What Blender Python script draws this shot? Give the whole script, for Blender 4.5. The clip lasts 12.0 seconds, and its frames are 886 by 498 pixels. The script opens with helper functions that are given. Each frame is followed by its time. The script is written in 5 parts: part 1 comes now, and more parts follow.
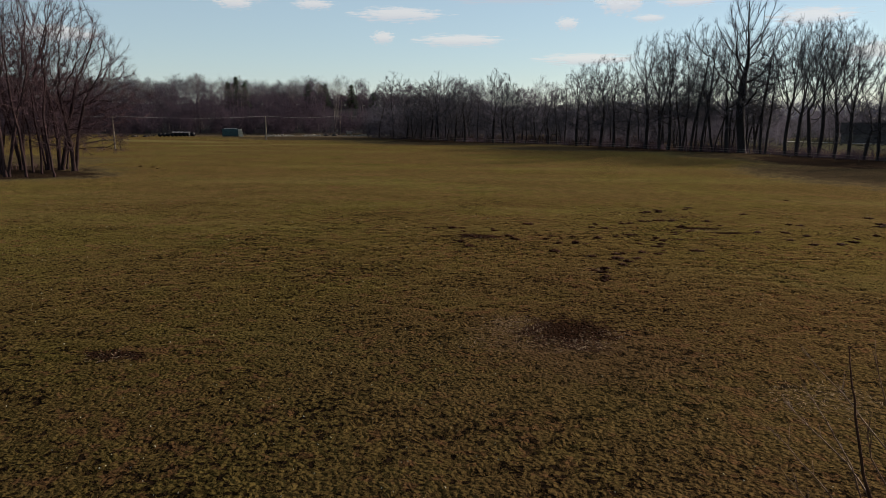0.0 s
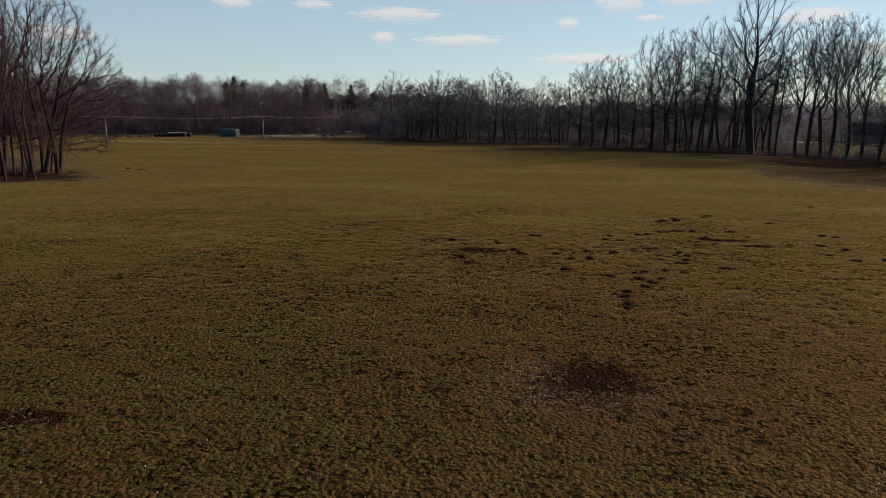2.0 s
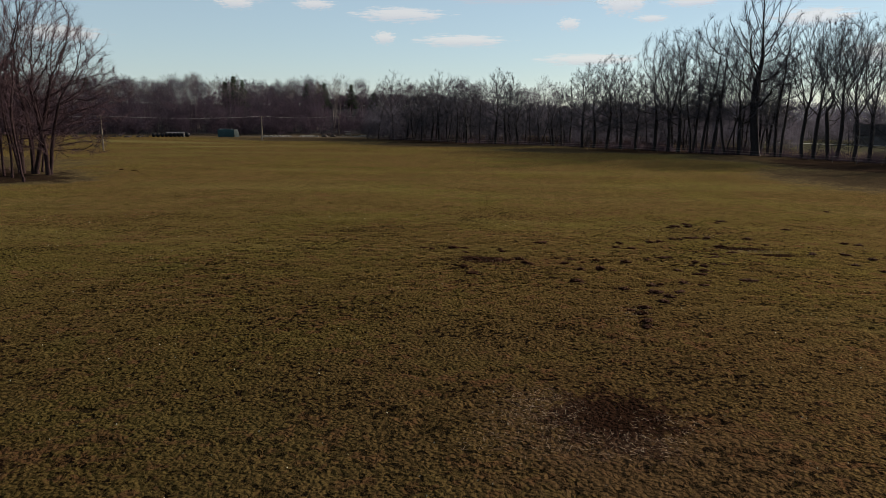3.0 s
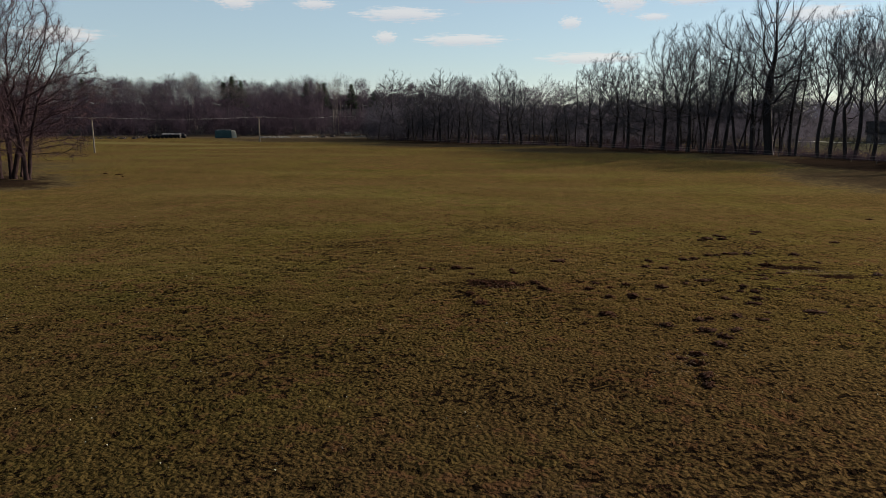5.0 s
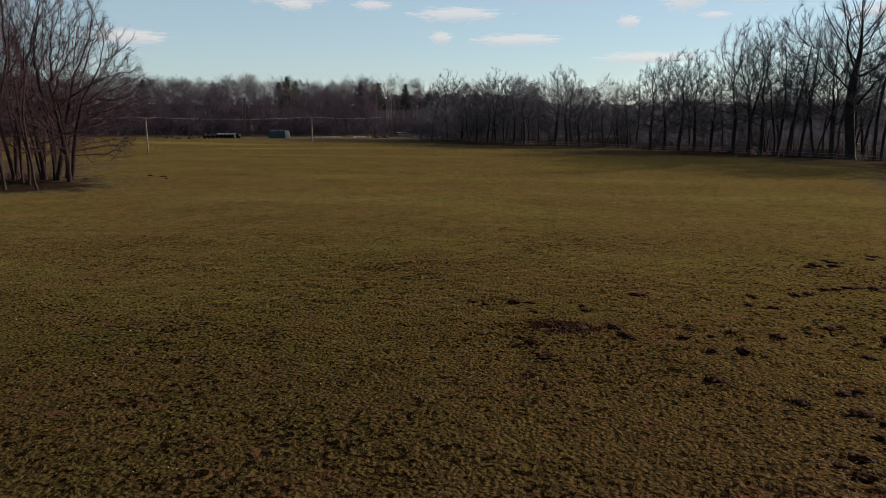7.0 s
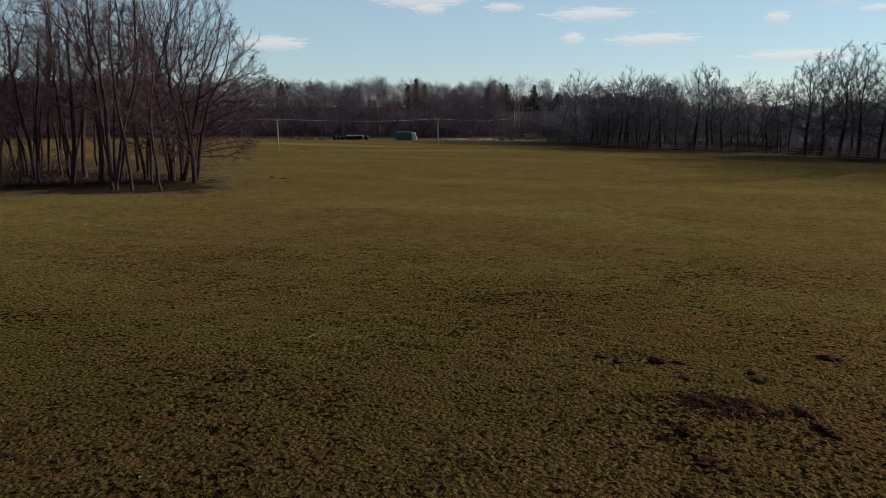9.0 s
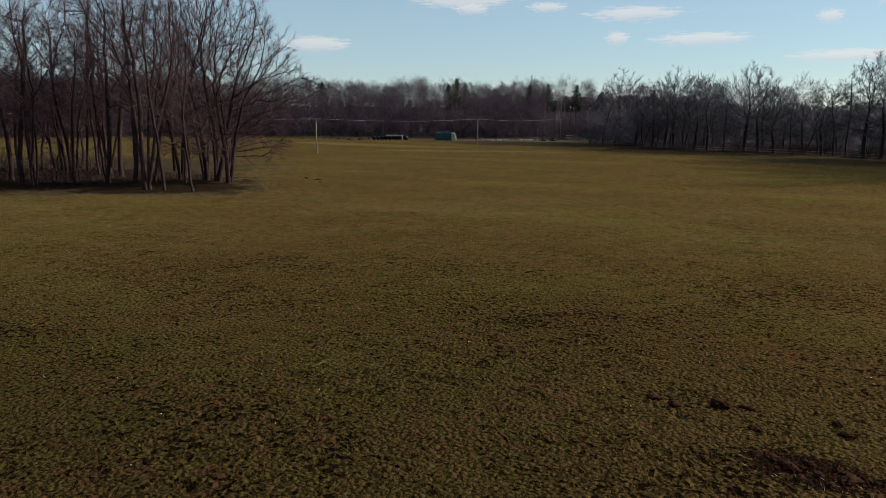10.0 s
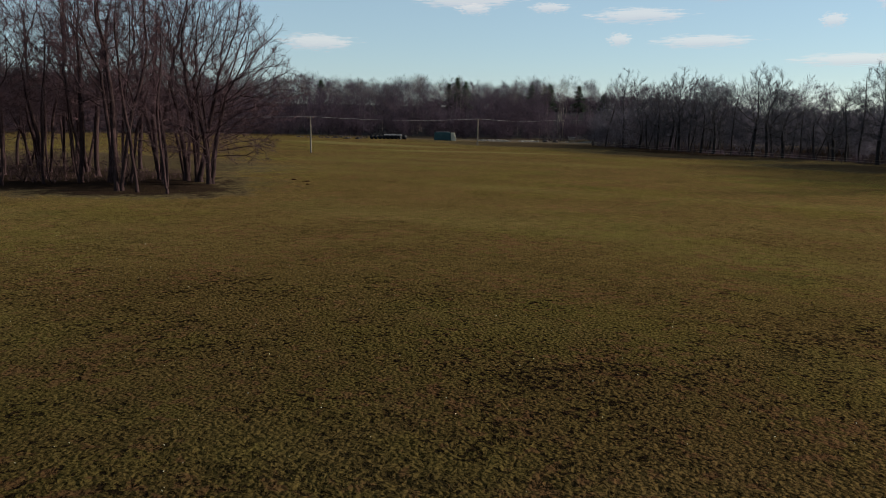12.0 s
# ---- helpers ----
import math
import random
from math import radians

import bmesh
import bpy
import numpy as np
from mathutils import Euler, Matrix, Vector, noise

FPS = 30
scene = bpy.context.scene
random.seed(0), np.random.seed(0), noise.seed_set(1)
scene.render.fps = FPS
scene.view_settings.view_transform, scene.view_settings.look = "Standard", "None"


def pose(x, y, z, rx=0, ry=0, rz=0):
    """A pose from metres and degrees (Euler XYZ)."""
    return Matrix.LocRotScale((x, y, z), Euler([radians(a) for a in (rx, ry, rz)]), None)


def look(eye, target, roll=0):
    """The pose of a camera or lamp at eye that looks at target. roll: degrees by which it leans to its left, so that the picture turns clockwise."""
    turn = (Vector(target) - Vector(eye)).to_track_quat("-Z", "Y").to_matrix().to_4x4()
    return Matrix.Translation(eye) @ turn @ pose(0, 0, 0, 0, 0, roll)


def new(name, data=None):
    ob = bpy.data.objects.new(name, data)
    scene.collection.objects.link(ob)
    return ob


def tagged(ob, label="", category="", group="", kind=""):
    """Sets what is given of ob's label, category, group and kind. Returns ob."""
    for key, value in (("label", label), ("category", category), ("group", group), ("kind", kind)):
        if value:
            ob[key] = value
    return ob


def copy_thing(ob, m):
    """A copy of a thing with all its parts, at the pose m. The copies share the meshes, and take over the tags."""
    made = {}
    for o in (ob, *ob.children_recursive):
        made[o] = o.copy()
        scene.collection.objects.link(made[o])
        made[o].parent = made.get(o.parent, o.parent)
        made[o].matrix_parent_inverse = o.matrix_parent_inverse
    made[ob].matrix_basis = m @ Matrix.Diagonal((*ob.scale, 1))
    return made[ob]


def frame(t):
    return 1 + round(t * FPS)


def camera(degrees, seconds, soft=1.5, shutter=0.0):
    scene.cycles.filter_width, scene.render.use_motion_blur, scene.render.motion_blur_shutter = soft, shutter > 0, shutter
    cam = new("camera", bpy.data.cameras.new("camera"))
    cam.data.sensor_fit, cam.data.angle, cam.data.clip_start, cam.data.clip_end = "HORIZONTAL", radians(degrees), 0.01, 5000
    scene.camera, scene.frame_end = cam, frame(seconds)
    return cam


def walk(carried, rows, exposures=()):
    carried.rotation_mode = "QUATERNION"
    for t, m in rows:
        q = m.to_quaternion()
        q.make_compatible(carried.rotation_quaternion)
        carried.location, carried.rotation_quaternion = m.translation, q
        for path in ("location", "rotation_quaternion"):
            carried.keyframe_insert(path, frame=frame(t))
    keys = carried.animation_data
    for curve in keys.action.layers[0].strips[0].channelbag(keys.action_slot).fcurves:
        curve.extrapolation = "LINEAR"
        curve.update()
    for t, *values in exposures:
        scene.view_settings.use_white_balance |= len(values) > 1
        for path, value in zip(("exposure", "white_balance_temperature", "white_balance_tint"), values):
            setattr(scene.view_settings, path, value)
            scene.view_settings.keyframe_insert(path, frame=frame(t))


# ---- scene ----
cam = camera(64.2, 12.0, 0.9)
PATH = [
    (0, (1.924, 0.125, 6.282), (1.646, 2.071, 5.914), 0.3),
    (0.5, (1.826, 1.078, 6.283), (1.548, 3.024, 5.915), 0.2),
    (1, (1.72, 2.037, 6.291), (1.441, 3.983, 5.923), 0.2),
    (1.5, (1.599, 2.994, 6.301), (1.32, 4.94, 5.933), 0.2),
    (2, (1.456, 3.972, 6.31), (1.176, 5.918, 5.942), 0.3),
    (2.5, (1.293, 5.005, 6.312), (1.013, 6.95, 5.945), 0.3),
    (3, (1.16, 6.108, 6.303), (0.879, 8.054, 5.936), 0.4),
    (4.8, (0.539, 10.468, 6.298), (0.253, 12.412, 5.928), 0.1),
    (5, (0.464, 10.958, 6.297), (0.177, 12.902, 5.929), 0.1),
    (5.5, (0.26, 12.197, 6.305), (-0.027, 14.142, 5.938), 0.2),
    (6, (0.057, 13.456, 6.32), (-0.231, 15.401, 5.953), 0.3),
    (6.5, (-0.177, 14.754, 6.346), (-0.522, 16.689, 5.978), 0.2),
    (7, (-0.418, 16.053, 6.365), (-0.851, 17.971, 5.997), 0.2),
    (7.2, (-0.514, 16.563, 6.368), (-0.981, 18.473, 6.0), 0.2),
    (8.8, (-1.374, 20.618, 6.357), (-2.108, 22.442, 5.994), 0.3),
    (9, (-1.498, 21.121, 6.357), (-2.265, 22.932, 5.993), 0.2),
    (9.5, (-1.85, 22.364, 6.351), (-2.69, 24.142, 5.988), 0.3),
    (10, (-2.254, 23.601, 6.342), (-3.122, 25.366, 5.978), 0.4),
    (10.5, (-2.706, 24.828, 6.335), (-3.574, 26.593, 5.971), 0.5),
    (11, (-3.198, 26.03, 6.333), (-4.066, 27.795, 5.97), 0.8),
    (11.5, (-3.661, 27.184, 6.326), (-4.528, 28.95, 5.962), 0.9),
    (12, (-4.131, 28.328, 6.323), (-4.997, 30.093, 5.958), 1.1),
]
walk(
    cam,
    [(t, look(eye, target, roll)) for t, eye, target, roll in PATH],
    [(0, 0.9, 6620, 11.6), (6, 0.9, 6620, 11.6), (9.4, 0.9, 6280, 7.8), (12, 0.9, 6280, 7.8)],
)

# ---- light ----
SUN_WAY = Vector((0.74, 0.67, 0.0)).normalized()
SUN_UP = radians(25.0)
to_sun = Vector((SUN_WAY.x * math.cos(SUN_UP), SUN_WAY.y * math.cos(SUN_UP), math.sin(SUN_UP)))
world = bpy.data.worlds.new("sky")
scene.world = world
world.use_nodes = True
wt = world.node_tree
sky = wt.nodes.new("ShaderNodeTexSky")
sky.sky_type, sky.sun_disc = "NISHITA", False
sky.sun_elevation, sky.sun_rotation = SUN_UP, math.atan2(SUN_WAY.x, SUN_WAY.y)
sky.air_density, sky.dust_density, sky.ozone_density = 1.0, 0.1, 2.5
veil = wt.nodes.new("ShaderNodeMix")
veil.data_type = "RGBA"
veil.inputs[0].default_value = 0.4
veil.inputs[7].default_value = (5.9, 7.6, 8.4, 1)
wt.links.new(sky.outputs[0], veil.inputs[6])
wt.links.new(veil.outputs[2], wt.nodes["Background"].inputs[0])
wt.nodes["Background"].inputs[1].default_value = 0.051
sun_data = bpy.data.lights.new("sun", "SUN")
sun_data.energy, sun_data.angle, sun_data.color = 5.0, radians(0.6), (1.0, 0.9, 0.76)
sun = new("sun", sun_data)
sun.matrix_world = look(to_sun * 200, (0, 0, 0))


# ---- materials ----
class Mat:
    """A node material with short ways to add nodes."""

    def __init__(self, name, rough=0.8):
        self.m = bpy.data.materials.new(name)
        self.m.use_nodes = True
        self.t = self.m.node_tree
        self.b = self.t.nodes["Principled BSDF"]
        self.out = self.t.nodes["Material Output"]
        self.b.inputs["Roughness"].default_value = rough
        self.b.inputs["Specular IOR Level"].default_value = 0.06
        self.pos = self.t.nodes.new("ShaderNodeTexCoord").outputs["Object"]

    def put(self, value, socket):
        if isinstance(value, bpy.types.NodeSocket):
            self.t.links.new(value, socket)
        elif isinstance(value, tuple) and len(value) == 3 and socket.type == "RGBA":
            socket.default_value = (*value, 1)
        else:
            socket.default_value = value

    def noise(self, scale, detail=4.0, rough=0.6, at=None):
        n = self.t.nodes.new("ShaderNodeTexNoise")
        n.inputs["Scale"].default_value, n.inputs["Detail"].default_value, n.inputs["Roughness"].default_value = scale, detail, rough
        self.put(at or self.pos, n.inputs["Vector"])
        return n.outputs["Fac"]

    def cells(self, scale, at):
        """Distance from the middles of scattered cells, on the flat."""
        n = self.t.nodes.new("ShaderNodeTexVoronoi")
        n.voronoi_dimensions = "2D"
        n.inputs["Scale"].default_value = scale
        self.put(at, n.inputs["Vector"])
        return n.outputs["Distance"]

    def bent(self, scale, amount):
        """The place, pushed about by a noise, so that cells get uneven."""
        n = self.t.nodes.new("ShaderNodeTexNoise")
        n.inputs["Scale"].default_value, n.inputs["Detail"].default_value = scale, 3
        self.put(self.pos, n.inputs["Vector"])
        k = self.t.nodes.new("ShaderNodeVectorMath")
        k.operation = "SCALE"
        self.put(n.outputs["Color"], k.inputs[0])
        k.inputs["Scale"].default_value = amount
        a = self.t.nodes.new("ShaderNodeVectorMath")
        self.put(self.pos, a.inputs[0]), self.put(k.outputs[0], a.inputs[1])
        return a.outputs[0]

    def stretch(self, x, y, z):
        n = self.t.nodes.new("ShaderNodeMapping")
        self.put(self.pos, n.inputs["Vector"])
        n.inputs["Scale"].default_value = (x, y, z)
        return n.outputs[0]

    def math(self, op, a, b=0.5, clamp=False):
        n = self.t.nodes.new("ShaderNodeMath")
        n.operation, n.use_clamp = op, clamp
        self.put(a, n.inputs[0]), self.put(b, n.inputs[1])
        return n.outputs[0]

    def span(self, v, a, b, c=0.0, d=1.0):
        n = self.t.nodes.new("ShaderNodeMapRange")
        n.interpolation_type = "SMOOTHSTEP"
        for i, q in enumerate((v, a, b, c, d)):
            self.put(q, n.inputs[i])
        return n.outputs[0]

    def mix(self, f, a, b):
        n = self.t.nodes.new("ShaderNodeMix")
        n.data_type = "RGBA"
        self.put(f, n.inputs[0]), self.put(a, n.inputs[6]), self.put(b, n.inputs[7])
        return n.outputs[2]

    def times(self, c, k):
        n = self.t.nodes.new("ShaderNodeVectorMath")
        n.operation = "MULTIPLY"
        self.put(c, n.inputs[0])
        n.inputs[1].default_value = k if isinstance(k, tuple) else (k, k, k)
        return n.outputs[0]

    def bump(self, h, dist, strength=1.0):
        n = self.t.nodes.new("ShaderNodeBump")
        n.inputs["Strength"].default_value, n.inputs["Distance"].default_value = strength, dist
        self.put(h, n.inputs["Height"])
        self.t.links.new(n.outputs[0], self.b.inputs["Normal"])

    def colour(self, c):
        self.put(c, self.b.inputs["Base Color"])
        return self

    def random(self):
        return self.t.nodes.new("ShaderNodeObjectInfo").outputs["Random"]

    def island(self):
        return self.t.nodes.new("ShaderNodeNewGeometry").outputs["Random Per Island"]

    def blob(self, cx, cy, rx, ry, wobble):
        """1 inside an uneven oval on the ground, 0 outside."""
        n = self.t.nodes.new("ShaderNodeMapping")
        self.put(self.pos, n.inputs["Vector"])
        n.inputs["Location"].default_value = (-cx / rx, -cy / ry, 0)
        n.inputs["Scale"].default_value = (1 / rx, 1 / ry, 0)
        d = self.t.nodes.new("ShaderNodeVectorMath")
        d.operation = "LENGTH"
        self.put(n.outputs[0], d.inputs[0])
        return self.span(self.math("ADD", d.outputs["Value"], wobble), 1.35, 0.75)


def simple(name, a, b, scale, rough=0.8, bump=0.0, stretch=None, metallic=0.0):
    """Two colours mixed by a noise, with relief."""
    q = Mat(name, rough)
    at = q.stretch(*stretch) if stretch else None
    f = q.span(q.noise(scale, 5, 0.65, at), 0.3, 0.7)
    f2 = q.span(q.noise(scale * 0.13, 3, 0.5, at), 0.35, 0.65)
    dark = tuple(0.6 * v for v in a)
    q.colour(q.mix(q.math("MULTIPLY", f2, 0.45), q.mix(f, a, b), dark))
    q.b.inputs["Metallic"].default_value = metallic
    if bump:
        q.bump(q.noise(scale * 2, 5, 0.7, at), bump)
    return q.m


def pasture_material():
    q = Mat("pasture", 0.9)
    q.b.inputs["Specular IOR Level"].default_value = 0.0
    wide, mid, fine = q.noise(0.045, 3), q.noise(0.5, 4), q.noise(13.0, 4, 0.7)
    tuft = q.noise(9.5, 3, 0.6)
    olive = q.mix(q.span(fine, 0.38, 0.62), (0.024, 0.0155, 0.0050), (0.088, 0.0575, 0.0165))
    brown = q.mix(q.span(fine, 0.38, 0.62), (0.024, 0.0122, 0.0055), (0.087, 0.0475, 0.0185))
    c = q.mix(q.math("MULTIPLY", q.span(q.math("ADD", wide, q.math("MULTIPLY", mid, 0.5)), 0.58, 0.80), 0.65), olive, brown)
    green = q.span(q.noise(0.11, 3), 0.58, 0.74)
    c = q.mix(q.math("MULTIPLY", green, 0.5), c, q.mix(fine, (0.020, 0.017, 0.0050), (0.062, 0.052, 0.0145)))
    c = q.mix(q.math("MULTIPLY", q.span(q.noise(1.15, 4, 0.7), 0.40, 0.62), 0.22), c, q.times(c, 0.55))
    # a greener sward stretch, its colour darkened for the dimmer light on the left
    dim_green = q.blob(-24, 32, 21, 30, q.math("MULTIPLY", q.math("SUBTRACT", q.noise(0.25, 4, 0.7), 0.5), 1.6))
    c = q.mix(q.math("MULTIPLY", dim_green, 0.12), c, q.mix(fine, (0.008, 0.0060, 0.0021), (0.046, 0.0325, 0.0102)))
    # rusty trodden places
    rust = q.math("MAXIMUM", q.span(q.noise(0.33, 5, 0.7), 0.56, 0.72), q.math("MULTIPLY", q.blob(7, 19, 12, 11, q.math("SUBTRACT", mid, 0.5)), 0.95))
    rust = q.math("MAXIMUM", rust, q.math("MULTIPLY", q.blob(3.6, 19.0, 3.0, 2.6, q.math("MULTIPLY", q.math("SUBTRACT", q.noise(2.4, 4, 0.7), 0.5), 2.5)), 2.4))
    c = q.mix(q.math("MULTIPLY", rust, 0.28), c, q.mix(fine, (0.016, 0.007, 0.0045), (0.088, 0.045, 0.023)))
    # small russet spots of dead moss and dung
    russet = q.span(q.math("ADD", q.noise(1.9, 4, 0.65), q.math("MULTIPLY", q.noise(0.21, 2), 0.45)), 0.77, 0.87)
    c = q.mix(q.math("MULTIPLY", russet, 0.65), c, q.mix(fine, (0.030, 0.0125, 0.0068), (0.105, 0.046, 0.022)))
    # hoof pits and gaps between the tufts, down to the wet soil
    tread = q.math("ADD", q.math("MULTIPLY", q.noise(0.9, 3), 0.28), q.math("MULTIPLY", q.noise(0.16, 3), 0.30))
    pit = q.span(q.math("ADD", q.noise(5.5, 3, 0.6), tread), 0.738, 0.660)
    pit = q.math("MULTIPLY", pit, q.math("MAXIMUM", q.blob(2, 26, 42, 30, q.math("SUBTRACT", mid, 0.5)), 0.45))
    c = q.mix(q.math("MULTIPLY", pit, 0.95), c, (0.008, 0.0045, 0.003))
    # long faint bands where the sward was mown and trodden
    band = q.span(q.noise(0.06, 2, 0.4, q.stretch(0.35, 1.6, 1)), 0.5, 0.68)
    c = q.mix(q.math("MULTIPLY", band, 0.14), c, (0.085, 0.066, 0.021))
    # bare earth worn through the grass
    w = q.math("ADD", q.math("MULTIPLY", q.math("SUBTRACT", q.noise(1.6, 5, 0.7), 0.5), 2.6), q.math("MULTIPLY", q.math("SUBTRACT", q.noise(5.0, 3, 0.7), 0.5), 2.2))
    earth = None
    for spot in ((2.7, 20.6, 1.25, 1.5), (-9.2, 16.6, 0.7, 0.4), (-1.5, 37.45, 0.95, 0.6), (10.9, 42.1, 1.1, 0.4), (12.1, 40.7, 0.9, 0.35)):
        v = q.blob(*spot, w)
        earth = v if earth is None else q.math("MAXIMUM", earth, v)
    c = q.mix(earth, c, q.mix(fine, (0.008, 0.0036, 0.0024), (0.029, 0.0135, 0.0082)))
    pale = q.math("MULTIPLY", q.math("MAXIMUM", q.math("MAXIMUM", q.blob(1.0, 20.6, 1.1, 1.5, w), q.blob(2.6, 19.2, 1.5, 0.7, w)), q.math("MULTIPLY", q.blob(8.4, 16.3, 1.3, 0.8, w), 0.7)), q.span(q.noise(6.0, 5, 0.75), 0.46, 0.66, 0.05, 0.6))
    c = q.mix(pale, c, q.mix(fine, (0.035, 0.018, 0.011), (0.13, 0.075, 0.048)))
    # fallen leaves under the trees, with the shade of the trees painted in
    w2 = q.math("ADD", q.math("MULTIPLY", q.math("SUBTRACT", q.noise(0.3, 5, 0.7), 0.5), 1.2), q.math("MULTIPLY", q.math("SUBTRACT", q.noise(1.7, 4, 0.7), 0.5), 0.9))
    leaf = q.mix(q.noise(2.0, 5, 0.7), (0.015, 0.0080, 0.0052), (0.052, 0.032, 0.022))
    litter_shade = q.math("MAXIMUM", q.math("MAXIMUM", q.blob(-77, 77.8, 23, 14.0, w2), q.math("MULTIPLY", q.blob(-94, 94, 27, 19, w2), 0.62)), q.blob(-60.5, 75, 11, 8, w2))
    litter_shade = q.math("MAXIMUM", litter_shade, q.blob(49, 128, 13, 20, w2))
    litter_shade = q.math("MAXIMUM", litter_shade, q.blob(28, 166, 20, 13, w2))
    litter_shade = q.math("MAXIMUM", litter_shade, q.blob(-10, 203, 34, 12, w2))
    litter_shade = q.math("MAXIMUM", litter_shade, q.blob(62, 105, 11, 20, w2))
    litter_shade = q.math("MAXIMUM", litter_shade, q.math("MULTIPLY", q.blob(-48, 224, 52, 17, w2), 0.8))
    litter_shade = q.math("MAXIMUM", litter_shade, q.blob(0, 236, 62, 44, w2))
    # dark strip before the field edge: leaves and tree shadow in one colour
    for spot in ((-58, 214, 34, 11), (-18, 190, 28, 12), (14, 166, 22, 11), (40, 143, 14, 14), (45, 96, 15, 22), (58, 72, 12, 18)):
        litter_shade = q.math("MAXIMUM", litter_shade, q.math("MULTIPLY", q.blob(*spot, w2), 0.75))
    litter_shade = q.math("MAXIMUM", litter_shade, q.blob(34, 186, 30, 17, w2))
    rim = q.math("MULTIPLY", litter_shade, q.math("SUBTRACT", 1.0, litter_shade))
    c = q.mix(litter_shade, c, leaf)
    c = q.mix(q.math("MULTIPLY", rim, 0.6), c, (0.105, 0.078, 0.046))
    # bleached grass far down the field, and the dry margin by the stones
    straw = q.math("MAXIMUM", q.blob(-104, 188, 26, 4.5, w2), q.blob(-68, 169, 20, 3.0, w2))
    c = q.mix(q.math("MULTIPLY", straw, 0.22), c, (0.135, 0.108, 0.042))
    margin = q.math("MULTIPLY", q.blob(-80, 251, 30, 7, w2), q.span(q.noise(0.5, 4), 0.35, 0.6, 0.3, 1.0))
    c = q.mix(margin, c, q.mix(mid, (0.10, 0.07, 0.055), (0.24, 0.185, 0.15)))
    dry = q.math("MULTIPLY", q.blob(-105, 262, 80, 26, w2), 0.75)
    c = q.mix(dry, c, q.mix(mid, (0.050, 0.032, 0.022), (0.12, 0.085, 0.062)))
    # earth floor of the woods beyond the field
    d = q.t.nodes.new("ShaderNodeVectorMath")
    d.operation = "LENGTH"
    q.put(q.pos, d.inputs[0])
    meadow = q.blob(118, 205, 62, 70, w2)
    c = q.mix(q.math("MULTIPLY", meadow, 0.9), c, q.mix(mid, (0.038, 0.035, 0.022), (0.074, 0.067, 0.042)))
    far = q.span(d.outputs["Value"], 285, 310)
    bare = q.math("MAXIMUM", q.math("MAXIMUM", litter_shade, earth), q.math("MAXIMUM", q.math("MAXIMUM", far, dry), q.math("MULTIPLY", meadow, 0.93)))
    turf_left = q.math("SUBTRACT", 1.0, bare)
    c = q.mix(far, c, q.mix(mid, (0.030, 0.026, 0.027), (0.055, 0.048, 0.047)))
    lumps = q.math("SUBTRACT", 0.6, q.cells(8.0, q.bent(3.5, 0.22)))
    h = q.math("ADD", q.math("MULTIPLY", lumps, 0.55), q.math("ADD", q.math("MULTIPLY", fine, 0.30), q.math("MULTIPLY", tuft, 0.5)))
    q.bump(q.math("SUBTRACT", h, q.math("MULTIPLY", pit, 0.5)), 0.125, 1.0)
    # part of what the sward gives back is thrown forward by its dry stalks
    q.colour(q.times(c, (0.45, 0.49, 0.50)))
    gl = q.t.nodes.new("ShaderNodeBsdfGlossy")
    gl.inputs["Roughness"].default_value = 0.62
    q.put(q.times(c, (0.19, 0.21, 0.22)), gl.inputs["Color"])
    q.t.links.new(q.b.inputs["Normal"].links[0].from_socket, gl.inputs["Normal"])
    # the fibres of the sward catch light at low angles
    sh = q.t.nodes.new("ShaderNodeBsdfSheen")
    sh.inputs["Roughness"].default_value = 0.24
    standing = q.math("MULTIPLY", turf_left, q.math("SUBTRACT", 1.0, q.math("MULTIPLY", pit, 0.75)))
    standing = q.math("MULTIPLY", standing, q.span(q.noise(1.7, 6, 0.8), 0.36, 0.64, 0.5, 1.42))
    q.put(q.mix(standing, (0.0, 0.0, 0.0), q.times(c, (3.1, 3.55, 3.3))), sh.inputs["Color"])
    layers = q.b.outputs[0]
    for lobe in (gl, sh):
        both = q.t.nodes.new("ShaderNodeAddShader")
        q.t.links.new(layers, both.inputs[0])
        q.t.links.new(lobe.outputs[0], both.inputs[1])
        layers = both.outputs[0]
    q.t.links.new(layers, q.out.inputs[0])
    return q.m


def blade_material():
    q = Mat("grass_blades", 0.9)
    q.b.inputs["Specular IOR Level"].default_value = 0.05
    r = q.island()
    c = q.mix(q.span(q.noise(0.35, 3), 0.4, 0.6), (0.060, 0.044, 0.0115), (0.060, 0.037, 0.0135))
    c = q.mix(q.math("GREATER_THAN", r, 0.86), c, (0.11, 0.078, 0.032))
    c = q.mix(q.math("LESS_THAN", r, 0.22), c, (0.033, 0.029, 0.008))
    q.colour(c)
    tl = q.t.nodes.new("ShaderNodeBsdfTranslucent")
    q.put(c, tl.inputs[0])
    mx = q.t.nodes.new("ShaderNodeMixShader")
    mx.inputs[0].default_value = 0.45
    q.t.links.new(q.b.outputs[0], mx.inputs[1])
    q.t.links.new(tl.outputs[0], mx.inputs[2])
    q.t.links.new(mx.outputs[0], q.out.inputs[0])
    return q.m


